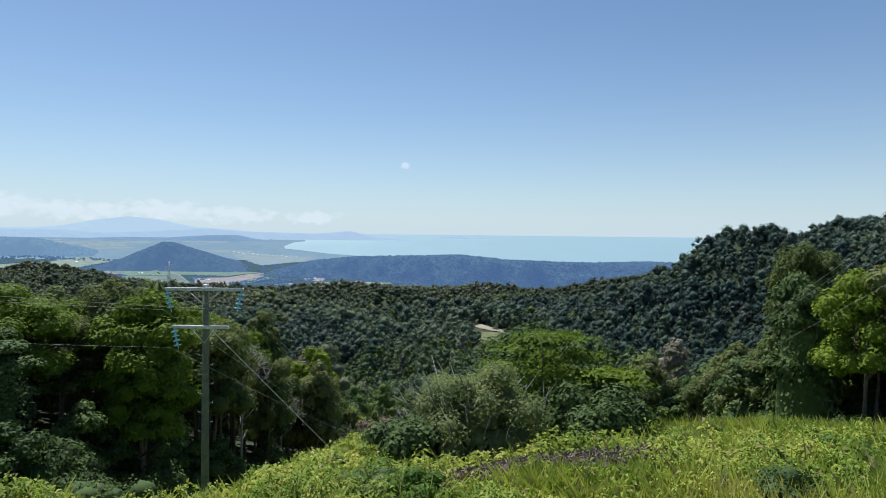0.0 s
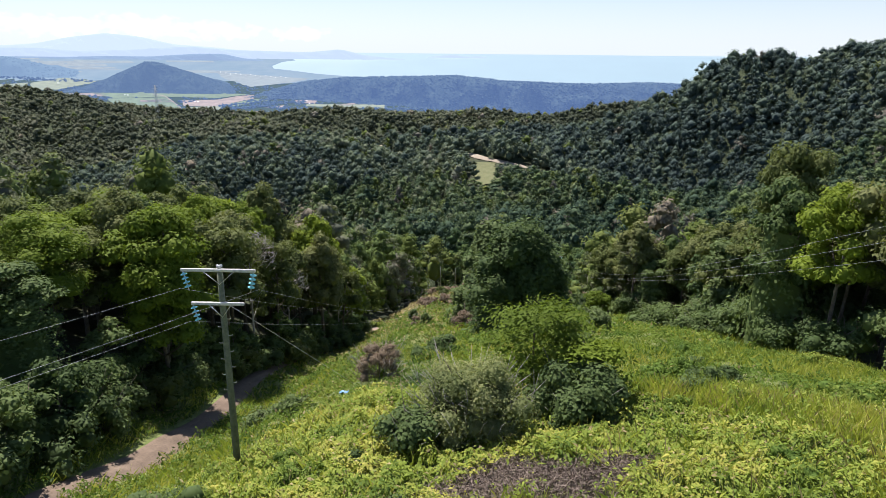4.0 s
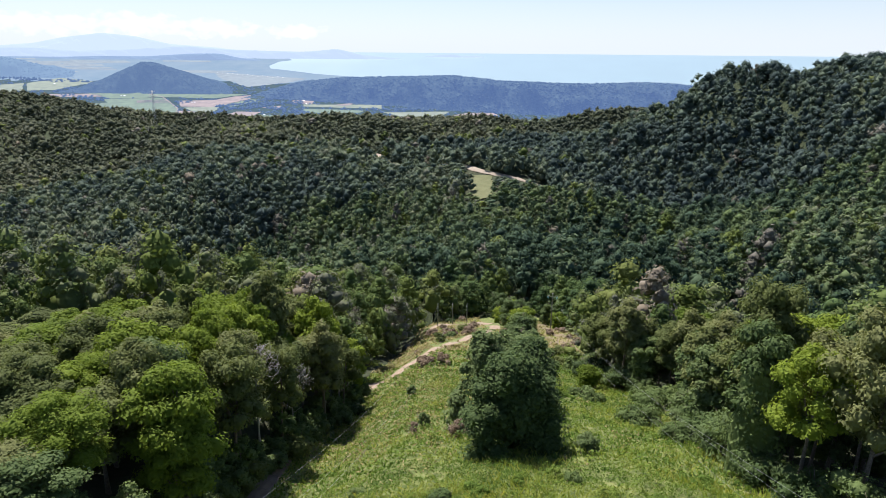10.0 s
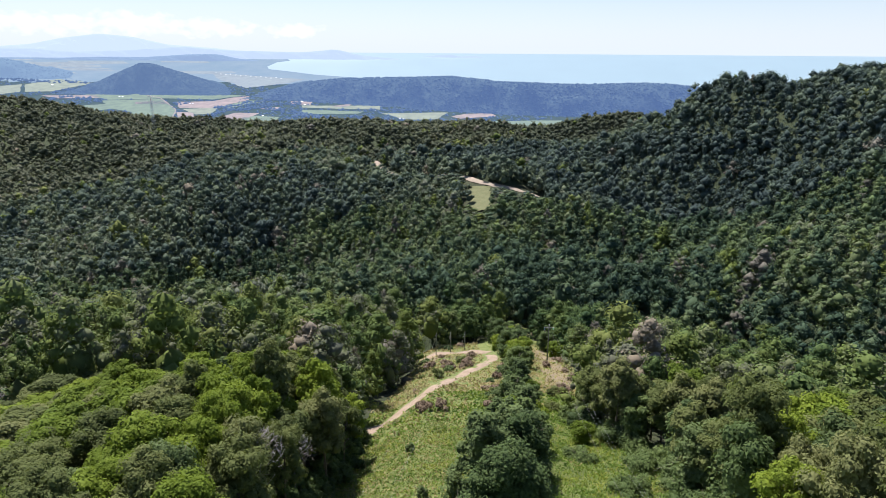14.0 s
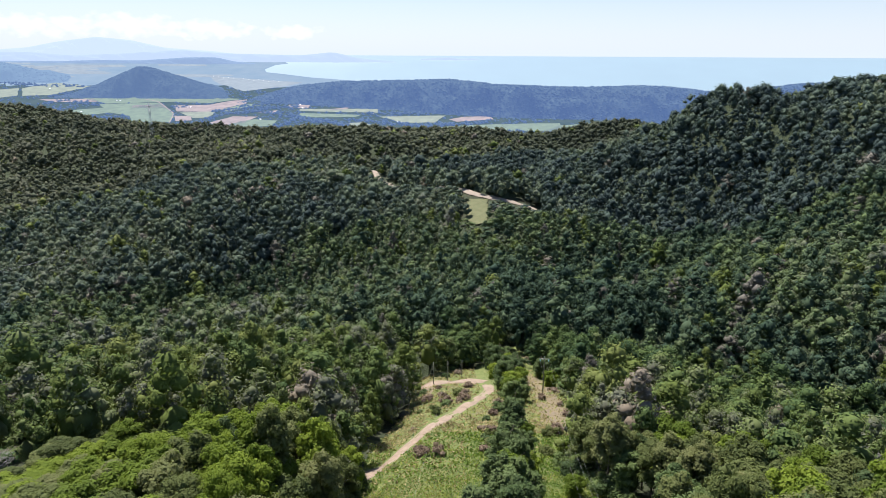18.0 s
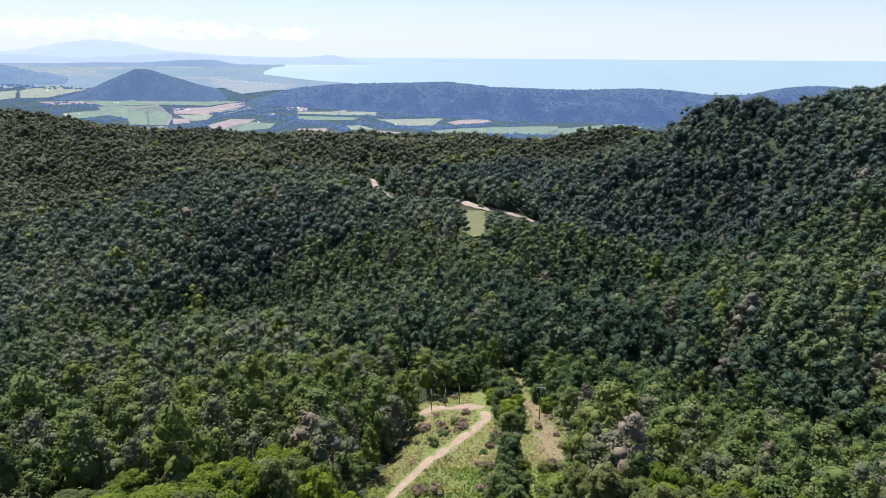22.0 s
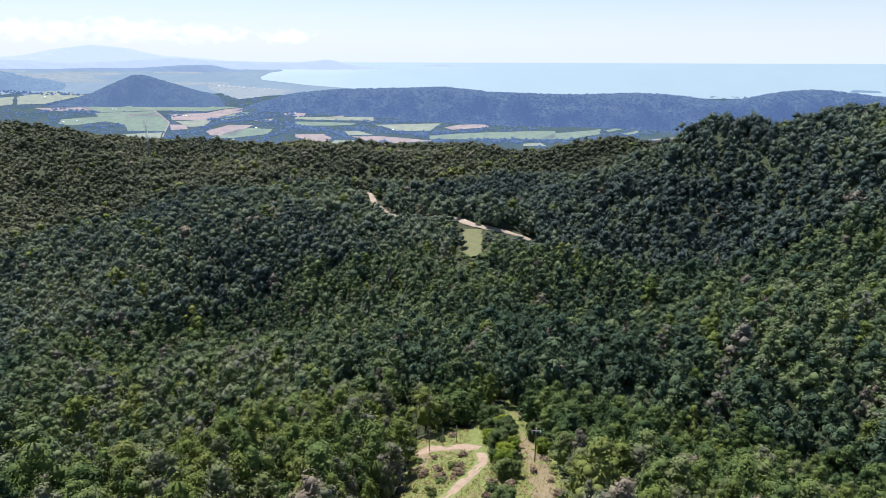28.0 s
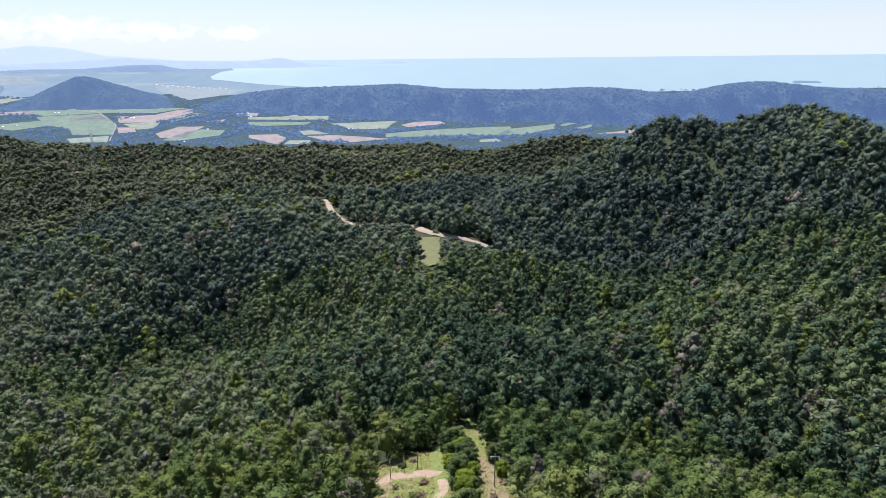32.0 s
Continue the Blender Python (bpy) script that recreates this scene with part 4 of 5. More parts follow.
# the forest on both sides of the clearing, tree by tree
NEAR_R = 92.0
tree_n = 0
for gx0 in np.arange(-78, 78, 3.7):
    for gy0 in np.arange(-8, NEAR_R + 4, 3.7):
        x, y = gx0 + rng.uniform(-1.5, 1.5), gy0 + rng.uniform(-1.5, 1.5)
        if in_clearing(x, y, 0.5) or math.hypot(x, y) > NEAR_R or abs(math.atan2(x, y)) > radians(41):
            continue
        edge = in_clearing(x, y, 6.0)
        pick = rng.random()
        if x < 0:
            kind = "wattle" if pick < 0.42 else "olive" if pick < 0.84 else "dark" if pick < 0.92 else "dead"
        else:
            kind = "wattle" if pick < 0.24 else "olive" if pick < 0.7 else "dark" if pick < 0.83 else "draped" if pick < 0.95 else "dead"
        if edge and x > 0:
            kind = "draped" if pick > 0.78 else "wattle" if pick < 0.2 else "olive" if pick < 0.62 else "dark"
        if edge and x < 0 and y < 48:
            kind = "draped" if pick > 0.86 else "dark" if pick > 0.78 else kind
        if kind != "dead":
            far_off = math.hypot(x, y)
            kind += "_fine" if far_off < 42 else "_rough" if far_off > 62 else ""
        protos = KINDS[kind]
        scale, tall = rng.uniform(0.85, 1.12), rng.uniform(0.9, 1.12)
        foot = float(ground_z(x, y))
        if x < 0:
            # the crowns on this side make one even roof that falls away down the slope
            off = math.hypot(x, y)
            roof = min(4.6 - 0.06 * off, 14.9 - 0.268 * off)
            tall = rng.uniform(0.76, 1.1) * min(1.25, max(0.5, (roof - foot) / (12.2 * scale)))
        elif x > 18 and 28 < y < 54:
            tall *= 1.2
        plant(protos[rng.integers(len(protos))], x, y, scale, tall=tall)
        tree_n += 1
for protos in KINDS.values():
    for p in protos:
        for o in [*p.children_recursive, p]:
            bpy.data.objects.remove(o)


# ---- the wooded valley and hills beyond ----
def canopy_kind(r, leaves, clumps, radius, height, size, low=0.38):
    """A forest crown: leafy clumps over a dome and down its sides, round dark cores."""
    vs, fs, base = [], [], 0
    cv, cf = (ICO_V, ICO_F) if clumps > 12 else (OCT_V, OCT_F)
    slim = r.uniform(0.8, 1.25)
    turn = r.uniform(0, 6.28)
    for k in range(clumps):
        u = (k + 0.2) / clumps
        up = math.cos(u * 1.75)
        a = turn + k * 2.39996 + r.normal(0, 0.25)
        rc = radius * r.uniform(0.26, 0.52) * (1.15 if k == 0 else 1.0)
        q = max(0.0, radius * math.sin(min(u * 1.75, 1.5)) * (r.uniform(0.7, 1.1) if clumps > 6 else r.uniform(0.55, 0.9)) - rc * 0.35)
        z = height * (low + (1 - low) * max(0, up)) - rc * 0.7 - r.uniform(0, 0.1) * height * (k > 0) + min(up, 0) * height * 0.6
        c = np.array([q * math.cos(a), q * math.sin(a), z])
        tall = r.uniform(0.8, 1.1) * slim
        vs.append(cv * rc * (0.66 if clumps > 12 else 0.84) * r.uniform(0.7, 1.15, (len(cv), 1)) * [1, 1, tall] + c)
        fs.append(cf + base)
        base += len(cv)
        n = leaves // clumps
        d = sphere_dirs(r, n, -0.3)
        p = c + d * rc * r.uniform(0.78, 1.2, (n, 1)) * [1, 1, tall]
        nm = unit(d + [0, 0, 0.25] + r.normal(0, 0.27, (n, 3)))
        vs.append(leaf_slivers(r, p, nm, size * r.uniform(0.6, 1.4, n)))
        fs.append(np.arange(3 * n).reshape(n, 3) + base)
        base += 3 * n
    if leaves > 40:
        vs.append(ICO_V * radius * 0.5 * r.uniform(0.8, 1.12, (12, 1)) * [1, 1, 0.42 * height / radius] + [0, 0, height * 0.4])
        fs.append(ICO_F + base)
    return np.concatenate(vs), np.concatenate(fs)


def forest(name, kinds, places, scales, talls, tones, mat, label):
    """One joined wood from a few kinds of crown, each crown with its own tone."""
    vs, fs, ts, base = [], [], [], 0
    pick = rng.integers(len(kinds), size=len(places))
    for k, (v, f) in enumerate(kinds):
        at, sc, tl = places[pick == k], scales[pick == k], talls[pick == k]
        n = len(at)
        if not n:
            continue
        a = rng.uniform(0, 2 * np.pi, n)
        ca, sa = np.cos(a)[:, None], np.sin(a)[:, None]
        wide, tall = sc[:, None], (sc ** 0.5 * tl)[:, None]
        w = np.stack([(v[None, :, 0] * ca - v[None, :, 1] * sa) * wide, (v[None, :, 0] * sa + v[None, :, 1] * ca) * wide, v[None, :, 2] * tall], -1) + at[:, None]
        vs.append(w.reshape(-1, 3))
        ts.append(np.repeat(tones[pick == k], len(v)))
        fs.append((f[None] + (np.arange(n) * len(v))[:, None, None] + base).reshape(-1, 3))
        base += n * len(v)
    ob = new(name, fast_mesh(name, np.concatenate(vs), np.concatenate(fs), mat, tone=np.concatenate(ts)))
    return tagged(ob, label, "forest", kind="stuff")


def scatter(r0, r1, gap, half_angle=41.5):
    """Jittered places in a fan round the climb."""
    n = int((r1 - r0) / gap) + 1
    out = []
    for i in range(n):
        rad = r0 + i * gap
        shift = rng.uniform(0, 1)
        m = max(1, int(2 * radians(half_angle) * rad / gap))
        a = np.radians(-half_angle) + (np.arange(m) + rng.uniform(0, 1, m)) * 2 * radians(half_angle) / m
        q = rad + rng.uniform(-0.7, 0.7, m) * gap
        out.append(np.stack([q * np.sin(a), q * np.cos(a)], 1))
    return np.concatenate(out)


OPEN_SPOTS = [(18.5, 430, 8, 15), (20, 453, 10, 17), (53, 466, 9, 11), (-92, 690, 16, 24), (-72, 628, 10, 26), (-66, 600, 8, 22), (62, 586, 9, 14), (205, 372, 5, 9), (-261, 842, 14, 12)]


def in_open(x, y):
    bad = in_clearing(x, y, 1.0)
    fx, fy = [p[0] for p in FAR_ROAD[2:]], [p[1] for p in FAR_ROAD[2:]]
    road_y = np.interp(x, fx, fy)
    bad = bad | ((x > fx[0]) & (x < fx[-1]) & (y < road_y + 2.5) & (y > road_y - 14) & ((x < 30) | (x > 45)))
    for ox, oy, rx, ry in OPEN_SPOTS:
        bad = bad | (((x - ox) / rx) ** 2 + ((y - oy) / ry) ** 2 < 1)
    return bad


fr = np.random.default_rng(5)
for r0, r1, gap, leaves, clumps, height, size, mat, lab in (
        (NEAR_R, 210, 4.4, 620, 15, 11.5, 0.4, LEAF_SLOPE, "mixed green forest on the lower slope and valley side"),
        (210, 430, 5.1, 250, 9, 13.0, 0.6, LEAF_FOREST, "dense dark green rainforest across the valley"),
        (430, 720, 5.8, 110, 6, 13.5, 0.95, LEAF_HILL, "dense dark rainforest on the hills and saddle"),
        (720, 1390, 8.0, 36, 4, 12, 1.4, LEAF_RIDGE, "olive green forest along the far ridge")):
    pts = scatter(r0 + gap / 2, r1, gap, 42.5)
    pts = pts[~in_open(pts[:, 0], pts[:, 1])]
    radius = gap * (0.7 if r0 < 100 else 0.76 if r0 < 400 else 0.92)
    kinds = [canopy_kind(fr, leaves, clumps, radius, height * fr.uniform(0.88, 1.14), size, 0.38 if r0 < 400 else 0.55) for _ in range(12)]
    z = ground_z(pts[:, 0], pts[:, 1]) - 0.3
    sizes = 0.55 + 1.7 * rng.beta(1.1, 3.4, len(pts))
    talls = rng.uniform(0.8, 1.2, len(pts)) if r0 < 400 else rng.uniform(0.86, 1.14, len(pts)) + 0.16 * np.sin(pts[:, 0] * 0.16 + 1.7 * np.sin(pts[:, 1] * 0.09)) * np.sin(pts[:, 1] * 0.13)
    # low growth below the far road and the meadow
    near_road = np.interp(pts[:, 0], [q[0] for q in FAR_ROAD], [q[1] for q in FAR_ROAD]) - pts[:, 1]
    low = (near_road > 0) & (near_road < 70) & (pts[:, 0] > -105) & (pts[:, 0] < 68)
    talls = np.where(low, talls * (0.12 + 0.88 * near_road / 70), talls)
    low = (np.abs(pts[:, 0] - 18) < 13) & (pts[:, 1] > 355) & (pts[:, 1] < 425)
    talls = np.where(low, talls * (0.35 + 0.65 * (425 - pts[:, 1]) / 70), talls)
    draw = rng.random(len(pts))
    stand = np.sin(pts[:, 0] * 0.021 + 1.0) * np.sin(pts[:, 1] * 0.017 + 0.4) + 0.35 * np.sin(pts[:, 0] * 0.07 + pts[:, 1] * 0.05)
    lime = draw * np.where(pts[:, 0] > 20, 2.2, 1.0) < np.clip(0.10 + 0.16 * stand, 0.01, 0.4) * (2.4 if r0 < 100 else 0.6 if r0 < 400 else 0.3)
    tones = np.clip(rng.beta(1.1, 1.4, len(pts)) + 0.36 * stand + (0.18 if r0 < 100 else 0) - 0.3 * (pts[:, 0] > 20), 0, 1)
    grey = ~lime & (draw > (0.972 if r0 < 300 else 0.987))
    rest = ~lime & ~grey
    forest("forest", kinds, np.c_[pts, z][rest], sizes[rest], talls[rest], tones[rest], mat, lab)
    forest("light_trees", kinds, np.c_[pts, z][lime], sizes[lime], talls[lime], tones[lime], LEAF_LIME, "light yellow-green trees among the dark forest")
    forest("grey_trees", kinds, np.c_[pts, z][grey], sizes[grey], talls[grey], tones[grey], LEAF_GREY, "grey-brown half-bare trees among the forest")


# sheet added below the crowns; its dark green stands for shade in the gaps
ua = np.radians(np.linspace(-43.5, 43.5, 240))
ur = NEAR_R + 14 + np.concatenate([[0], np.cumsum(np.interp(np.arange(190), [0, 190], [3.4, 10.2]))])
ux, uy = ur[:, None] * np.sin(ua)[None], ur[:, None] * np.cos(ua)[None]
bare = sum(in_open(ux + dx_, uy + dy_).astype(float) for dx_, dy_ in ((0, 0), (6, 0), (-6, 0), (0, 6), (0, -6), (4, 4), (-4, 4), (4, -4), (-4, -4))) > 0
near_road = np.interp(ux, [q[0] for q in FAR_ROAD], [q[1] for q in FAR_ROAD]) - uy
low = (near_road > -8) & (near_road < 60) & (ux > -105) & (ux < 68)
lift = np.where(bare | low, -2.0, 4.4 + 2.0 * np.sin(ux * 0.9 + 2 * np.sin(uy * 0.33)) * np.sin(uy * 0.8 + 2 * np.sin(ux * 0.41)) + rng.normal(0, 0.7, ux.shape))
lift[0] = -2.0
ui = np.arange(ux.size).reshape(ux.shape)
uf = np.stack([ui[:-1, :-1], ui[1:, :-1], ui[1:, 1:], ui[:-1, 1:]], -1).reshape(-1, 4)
tagged(new("forest_understory", fast_mesh("forest_understory", np.stack([ux, uy, ground_z(ux, uy) + lift], -1).reshape(-1, 3), uf, UNDERSTORY_SHADE)), "dark green sheet below the forest crowns, shade in its colour", "forest", kind="stuff")


# ---- shrubs and single trees on the clearing ----
def shrub(name, x, y, mat, label, height, radius, clumps, leaves, size, twigs=0, category="shrub", low=0.2, flat=0.85, spread=0.36, sink=0.1, limbs=6):
    r = np.random.default_rng(int(abs(x * 31 + y * 17)) + 3)
    ob = thing(name, (x, y, float(ground_z(x, y)) - sink), label, category)
    v, f = trunk_arrays(r, height * 0.7, 0.05 + 0.012 * height, 0.25, limbs, radius * 0.7)
    part("stem", mixed_mesh("stem", v, f, BARK), ob)
    v, f = crown_arrays(r, radius, height, low, clumps, leaves, size, flat, spread=spread)
    part("foliage", mixed_mesh("foliage", v, f, mat), ob)
    if twigs:
        lines = []
        for _ in range(twigs):
            a, q = r.uniform(0, 2 * np.pi), radius * math.sqrt(r.uniform(0, 1)) * 0.9
            p = np.array([q * math.cos(a), q * math.sin(a), r.uniform(0.1, 0.6) * height])
            d = np.array([math.cos(a) * 0.5, math.sin(a) * 0.5, r.uniform(0.3, 1.0)]) * r.uniform(0.5, 1.2) * height * 0.4
            lines.append(tube([p, p + d * 0.5 + r.normal(0, 0.06, 3), p + d + r.normal(0, 0.1, 3)], [0.014, 0.011, 0.004], 3))
        v, f = join(*lines)
        tagged(part("twig_tangle", mixed_mesh("twig_tangle", v, f, BARK_GREY), ob, "tangle of thin grey twigs"), kind="stuff")
    return ob


def tiered_tree(name, x, y, label, height, tiers, reach_, mat, leaves=260, size=0.3):
    """A young tree whose leaves stand in flat tiers."""
    r = np.random.default_rng(int(abs(x * 13 + y * 7)))
    ob = thing(name, (x, y, float(ground_z(x, y)) - 0.1), label, "tree")
    v, f = trunk_arrays(r, height * 0.95, 0.08, 0.3, 0)
    part("trunk", mixed_mesh("trunk", v, f, BARK), ob)
    for k in range(tiers):
        u = (k + 0.5) / tiers
        z = height * (0.25 + 0.78 * u)
        q = reach_ * (0.35 + 0.65 * math.sin(math.pi * (0.25 + 0.62 * u)))
        pads = []
        for j in range(5):
            a = r.uniform(0, 2 * np.pi)
            c = np.array([q * 0.6 * math.cos(a), q * 0.6 * math.sin(a), z + r.uniform(-0.12, 0.12) * height / tiers * 2])
            n = leaves // 5
            d = r.normal(0, 1, (n, 3)) * [q * 0.27, q * 0.27, 0.05]
            nm = unit(np.stack([d[:, 0] * 0.5, d[:, 1] * 0.5, np.ones(n)], 1) + r.normal(0, 0.3, (n, 3)))
            pads.append((leaf_cards(r, c + d, nm, size * r.uniform(0.6, 1.3, n), 0.42, 0.35), quads_of(n)))
        v, f = join(*pads)
        tagged(part("leaf_tier", mixed_mesh("leaf_tier", v, f, mat), ob), kind="stuff")
    return ob


LEAF_TWIGGY = leaf_material("leaf_twiggy", (0.12, 0.155, 0.06), (0.22, 0.255, 0.1), (0.36, 0.37, 0.17), per_object=False, patch=0.8, translucent=0.48)
shrub("shrub", 0.3, 18.6, LEAF_TWIGGY, "grey-green twiggy shrub with bare stems at its foot", 3.1, 2.1, 22, 13000, 0.085, 150, spread=0.28)
shrub("shrub", -1.6, 17.6, LEAF_VINE, "leafy green shrub beside the twiggy one", 1.7, 1.3, 8, 1800, 0.15, 20)
shrub("shrub", 4.2, 20.2, LEAF_VINE, "dense broad-leaved shrub on the clearing", 2.7, 1.9, 16, 6500, 0.15, 20, spread=0.28)
tiered_tree("young_tree", 2.8, 22.4, "young tree with bright leaves in flat tiers", 4.5, 5, 2.2, LEAF_BRIGHT, 1300, 0.22)
tiered_tree("young_tree", 4.6, 21.6, "young tree with bright leaves in flat tiers", 3.0, 4, 1.7, LEAF_BRIGHT, 1300, 0.25)
shrub("dry_shrub", -4.2, 30.0, DRY, "half-dry brown shrub with fine stems", 2.3, 1.4, 14, 3600, 0.075, 160, spread=0.22)
shrub("shrub", -0.9, 35.2, LEAF_VINE, "low green shrub in the tall grass", 1.5, 1.0, 6, 900, 0.2, 10)
shrub("small_bush", 11.0, 46.6, LEAF_DARK, "small dark round bush on the grass", 2.1, 0.95, 7, 1500, 0.2, 8)
shrub("small_bush", -3.8, 54.0, DRY, "small brown dry bush on the slope", 1.6, 0.5, 3, 420, 0.2, 20)
shrub("small_bush", -3.2, 58.0, LEAF_DARK, "small green bush on the slope", 1.7, 0.6, 4, 500, 0.22, 6)
shrub("small_bush", -5.5, 76.5, LEAF_DARK, "small green bush on the slope", 2.0, 0.8, 4, 500, 0.3, 6)
shrub("dry_shrub", 0.5, 53.0, DRY, "half-dry brown shrub with fine stems", 2.0, 1.2, 10, 1500, 0.12, 80, spread=0.24)
shrub("shrub", 19.5, 60.0, LEAF_VINE, "vine-covered shrub at the edge of the clearing", 2.2, 2.4, 9, 1800, 0.28, 8)
shrub("shrub", 23.5, 68.0, LEAF_VINE, "vine-covered shrub at the edge of the clearing", 2.6, 2.6, 9, 1800, 0.3, 8)
shrub("shrub", 16.5, 72.0, LEAF_VINE, "vine-covered shrub at the edge of the clearing", 1.8, 2.4, 8, 1500, 0.3, 6)
shrub("shrub", 21.0, 53.0, LEAF_VINE, "vine-covered shrub at the edge of the clearing", 2.3, 2.0, 8, 1700, 0.26, 8)
shrub("shrub", -10.6, 31.0, LEAF_DARK, "green shrub on the bank above the track", 1.2, 1.4, 6, 900, 0.18, 8)
shrub("shrub", -8.3, 28.5, LEAF_VINE, "green shrub on the bank above the track", 1.0, 1.2, 6, 800, 0.17, 8)
for by in np.arange(8.0, 92.0, 2.2):
    for side in (-1, 1):
        if side > 0 and by < 24:
            continue
        bx = float(np.interp(by, CLEAR_Y, CLEAR_L if side < 0 else CLEAR_R)) + side * rng.uniform(-0.2, 1.4)
        hh = rng.uniform(1.8, 3.6) + (side > 0) * rng.uniform(0.6, 1.8)
        if side < 0:
            shrub("vine_curtain", bx - rng.uniform(0.2, 1.2), by + 1.1, LEAF_VINE, "leafy green vines hanging over the forest edge", hh + rng.uniform(0.6, 2.6), 1.5, 10, 1500 if by < 40 else 700, 0.2 if by < 40 else 0.3)
        shrub("understory_shrub", bx, by + rng.uniform(-0.6, 0.6), (LEAF_DARK if rng.random() < 0.6 else LEAF_OLIVE) if side < 0 else LEAF_DARK if rng.random() < 0.4 else LEAF_VINE, "dark understory shrub at the forest edge", hh, hh * 0.62, 6, 800, 0.22 if by < 50 else 0.3)

# the tall tree wrapped in vines in the middle of the clearing, and those down the spur behind it
dr = np.random.default_rng(77)


def clump_tree(name, x, y, label, height, radius, mat, clumps, leaves, size, seed):
    """A tree buried in vines: leaf clumps from the ground to the top round a hidden trunk."""
    r = np.random.default_rng(seed)
    ob = thing(name, (x, y, float(ground_z(x, y)) - 0.1), label, "tree")
    v, f = trunk_arrays(r, height * 0.8, 0.22, 0.4, 5, radius * 0.5)
    part("trunk", mixed_mesh("trunk", v, f, BARK), ob)
    vs, fs, base = [], [], 0
    for k in range(clumps):
        u = (k + 0.5) / clumps
        z = height * u ** 0.9
        a = k * 2.39996 + r.normal(0, 0.3)
        env = radius * (1.0 - 0.62 * u ** 1.3) * (1 + 0.28 * math.sin(2 * a + 1.0) + 0.16 * r.normal())
        rc = radius * r.uniform(0.17, 0.4) * (1.1 - 0.3 * u)
        q = max(0.0, env - rc * 0.6)
        c = np.array([q * math.cos(a), q * math.sin(a), max(z, rc * 0.5)])
        vs.append(ICO_V * rc * 0.8 * r.uniform(0.7, 1.15, (12, 1)) * [1, 1, 1.15] + c)
        fs.append(ICO_F + base)
        base += 12
        n = int(leaves / clumps * 1.2)
        d = sphere_dirs(r, n, -0.7)
        pt = c + d * rc * r.uniform(0.6, 1.3, (n, 1)) * [1, 1, 1.15]
        nm = unit(d * 0.7 + [0, 0, 0.8] + r.normal(0, 0.45, (n, 3)))
        vs.append(leaf_slivers(r, pt, nm, size * r.uniform(0.6, 1.7, n)))
        fs.append(np.arange(3 * n).reshape(n, 3) + base)
        base += 3 * n
    body = ICO_V * radius * 0.5 * [1, 1, 0.8 * height / radius] + [0, 0, height * 0.4]
    vs.append(body)
    fs.append(ICO_F + base)
    part("foliage", fast_mesh("foliage", np.concatenate(vs), np.concatenate(fs), mat), ob)
    return ob


clump_tree("vine_wrapped_tree", 4.9, 48.0, "tall tree wrapped in dark green vines down to the grass", 8.4, 3.7, LEAF_VINE, 64, 20000, 0.22, 5)
clump_tree("vine_wrapped_tree", 3.2, 57.0, "dark vine-wrapped tree standing behind the first", 9.6, 2.9, LEAF_DARK, 40, 7000, 0.28, 6)
clump_tree("vine_wrapped_tree", 7.4, 60.0, "dark vine-wrapped tree standing behind the first", 8.4, 2.8, LEAF_VINE, 40, 6500, 0.28, 8)
for tx, ty, th, tr in ((6.6, 66, 8.2, 2.8), (9.4, 73, 7.6, 2.7), (7.0, 78, 6.8, 2.4), (10.4, 84, 7.0, 2.6), (10.2, 96, 6.6, 2.4), (12.6, 110, 6.2, 2.3)):
    clump_tree("vine_wrapped_tree", tx, ty, "dark vine-wrapped tree in the row down the spur", th, tr, LEAF_VINE if ty % 2 else LEAF_DARK, 32, 3600, 0.34, int(ty))
SPUR_KINDS = [
    make_tree("spur_tree", dr, LEAF_DARK, "dark green tree on the crest of the spur", "tree", 8.0, 2.9, 1.5, 9, 1400, 0.42, 0.18, group="trees down the spur", skirt=500),
    make_tree("spur_tree", dr, LEAF_BRIGHT, "light green tree on the crest of the spur", "tree", 7.5, 3.0, 1.5, 9, 1400, 0.42, 0.18, group="trees down the spur", skirt=400),
    make_tree("spur_tree", dr, LEAF_VINE, "green vine-hung tree on the crest of the spur", "tree", 7.0, 2.7, 1.2, 8, 1300, 0.42, 0.18, group="trees down the spur", skirt=600),
]
for k, (tx, ty, sc) in enumerate(((8.5, 64, 1.05), (10.5, 72, 0.95), (9.0, 80, 1.0), (12.5, 86, 0.7), (9.5, 92, 0.9), (13.5, 97, 0.7), (11.5, 104, 0.9), (14.5, 108, 0.6), (13.0, 116, 0.9), (14.5, 122, 0.65),
                                 (15.0, 138, 0.95), (15.8, 146, 0.85), (16.5, 152, 0.95), (15.2, 159, 1.1), (16.8, 166, 1.0), (15.0, 174, 1.15), (18.0, 181, 1.1), (14.0, 186, 1.15), (17.5, 193, 1.1), (4.5, 68, 0.6), (18.5, 80, 0.6), (20.5, 100, 0.4), (21.5, 92, 0.55), (18.0, 141, 0.75), (18.4, 150, 0.75), (18.8, 158, 1.0), (19.6, 169, 1.0), (20.0, 178, 1.0), (13.4, 150, 0.6), (13.4, 169, 0.8), (28.5, 162, 0.8), (28.0, 176, 0.9))):
    plant(SPUR_KINDS[(k * 7 // 3) % 3], tx, ty, sc)
for p in SPUR_KINDS:
    for o in [*p.children_recursive, p]:
        bpy.data.objects.remove(o)


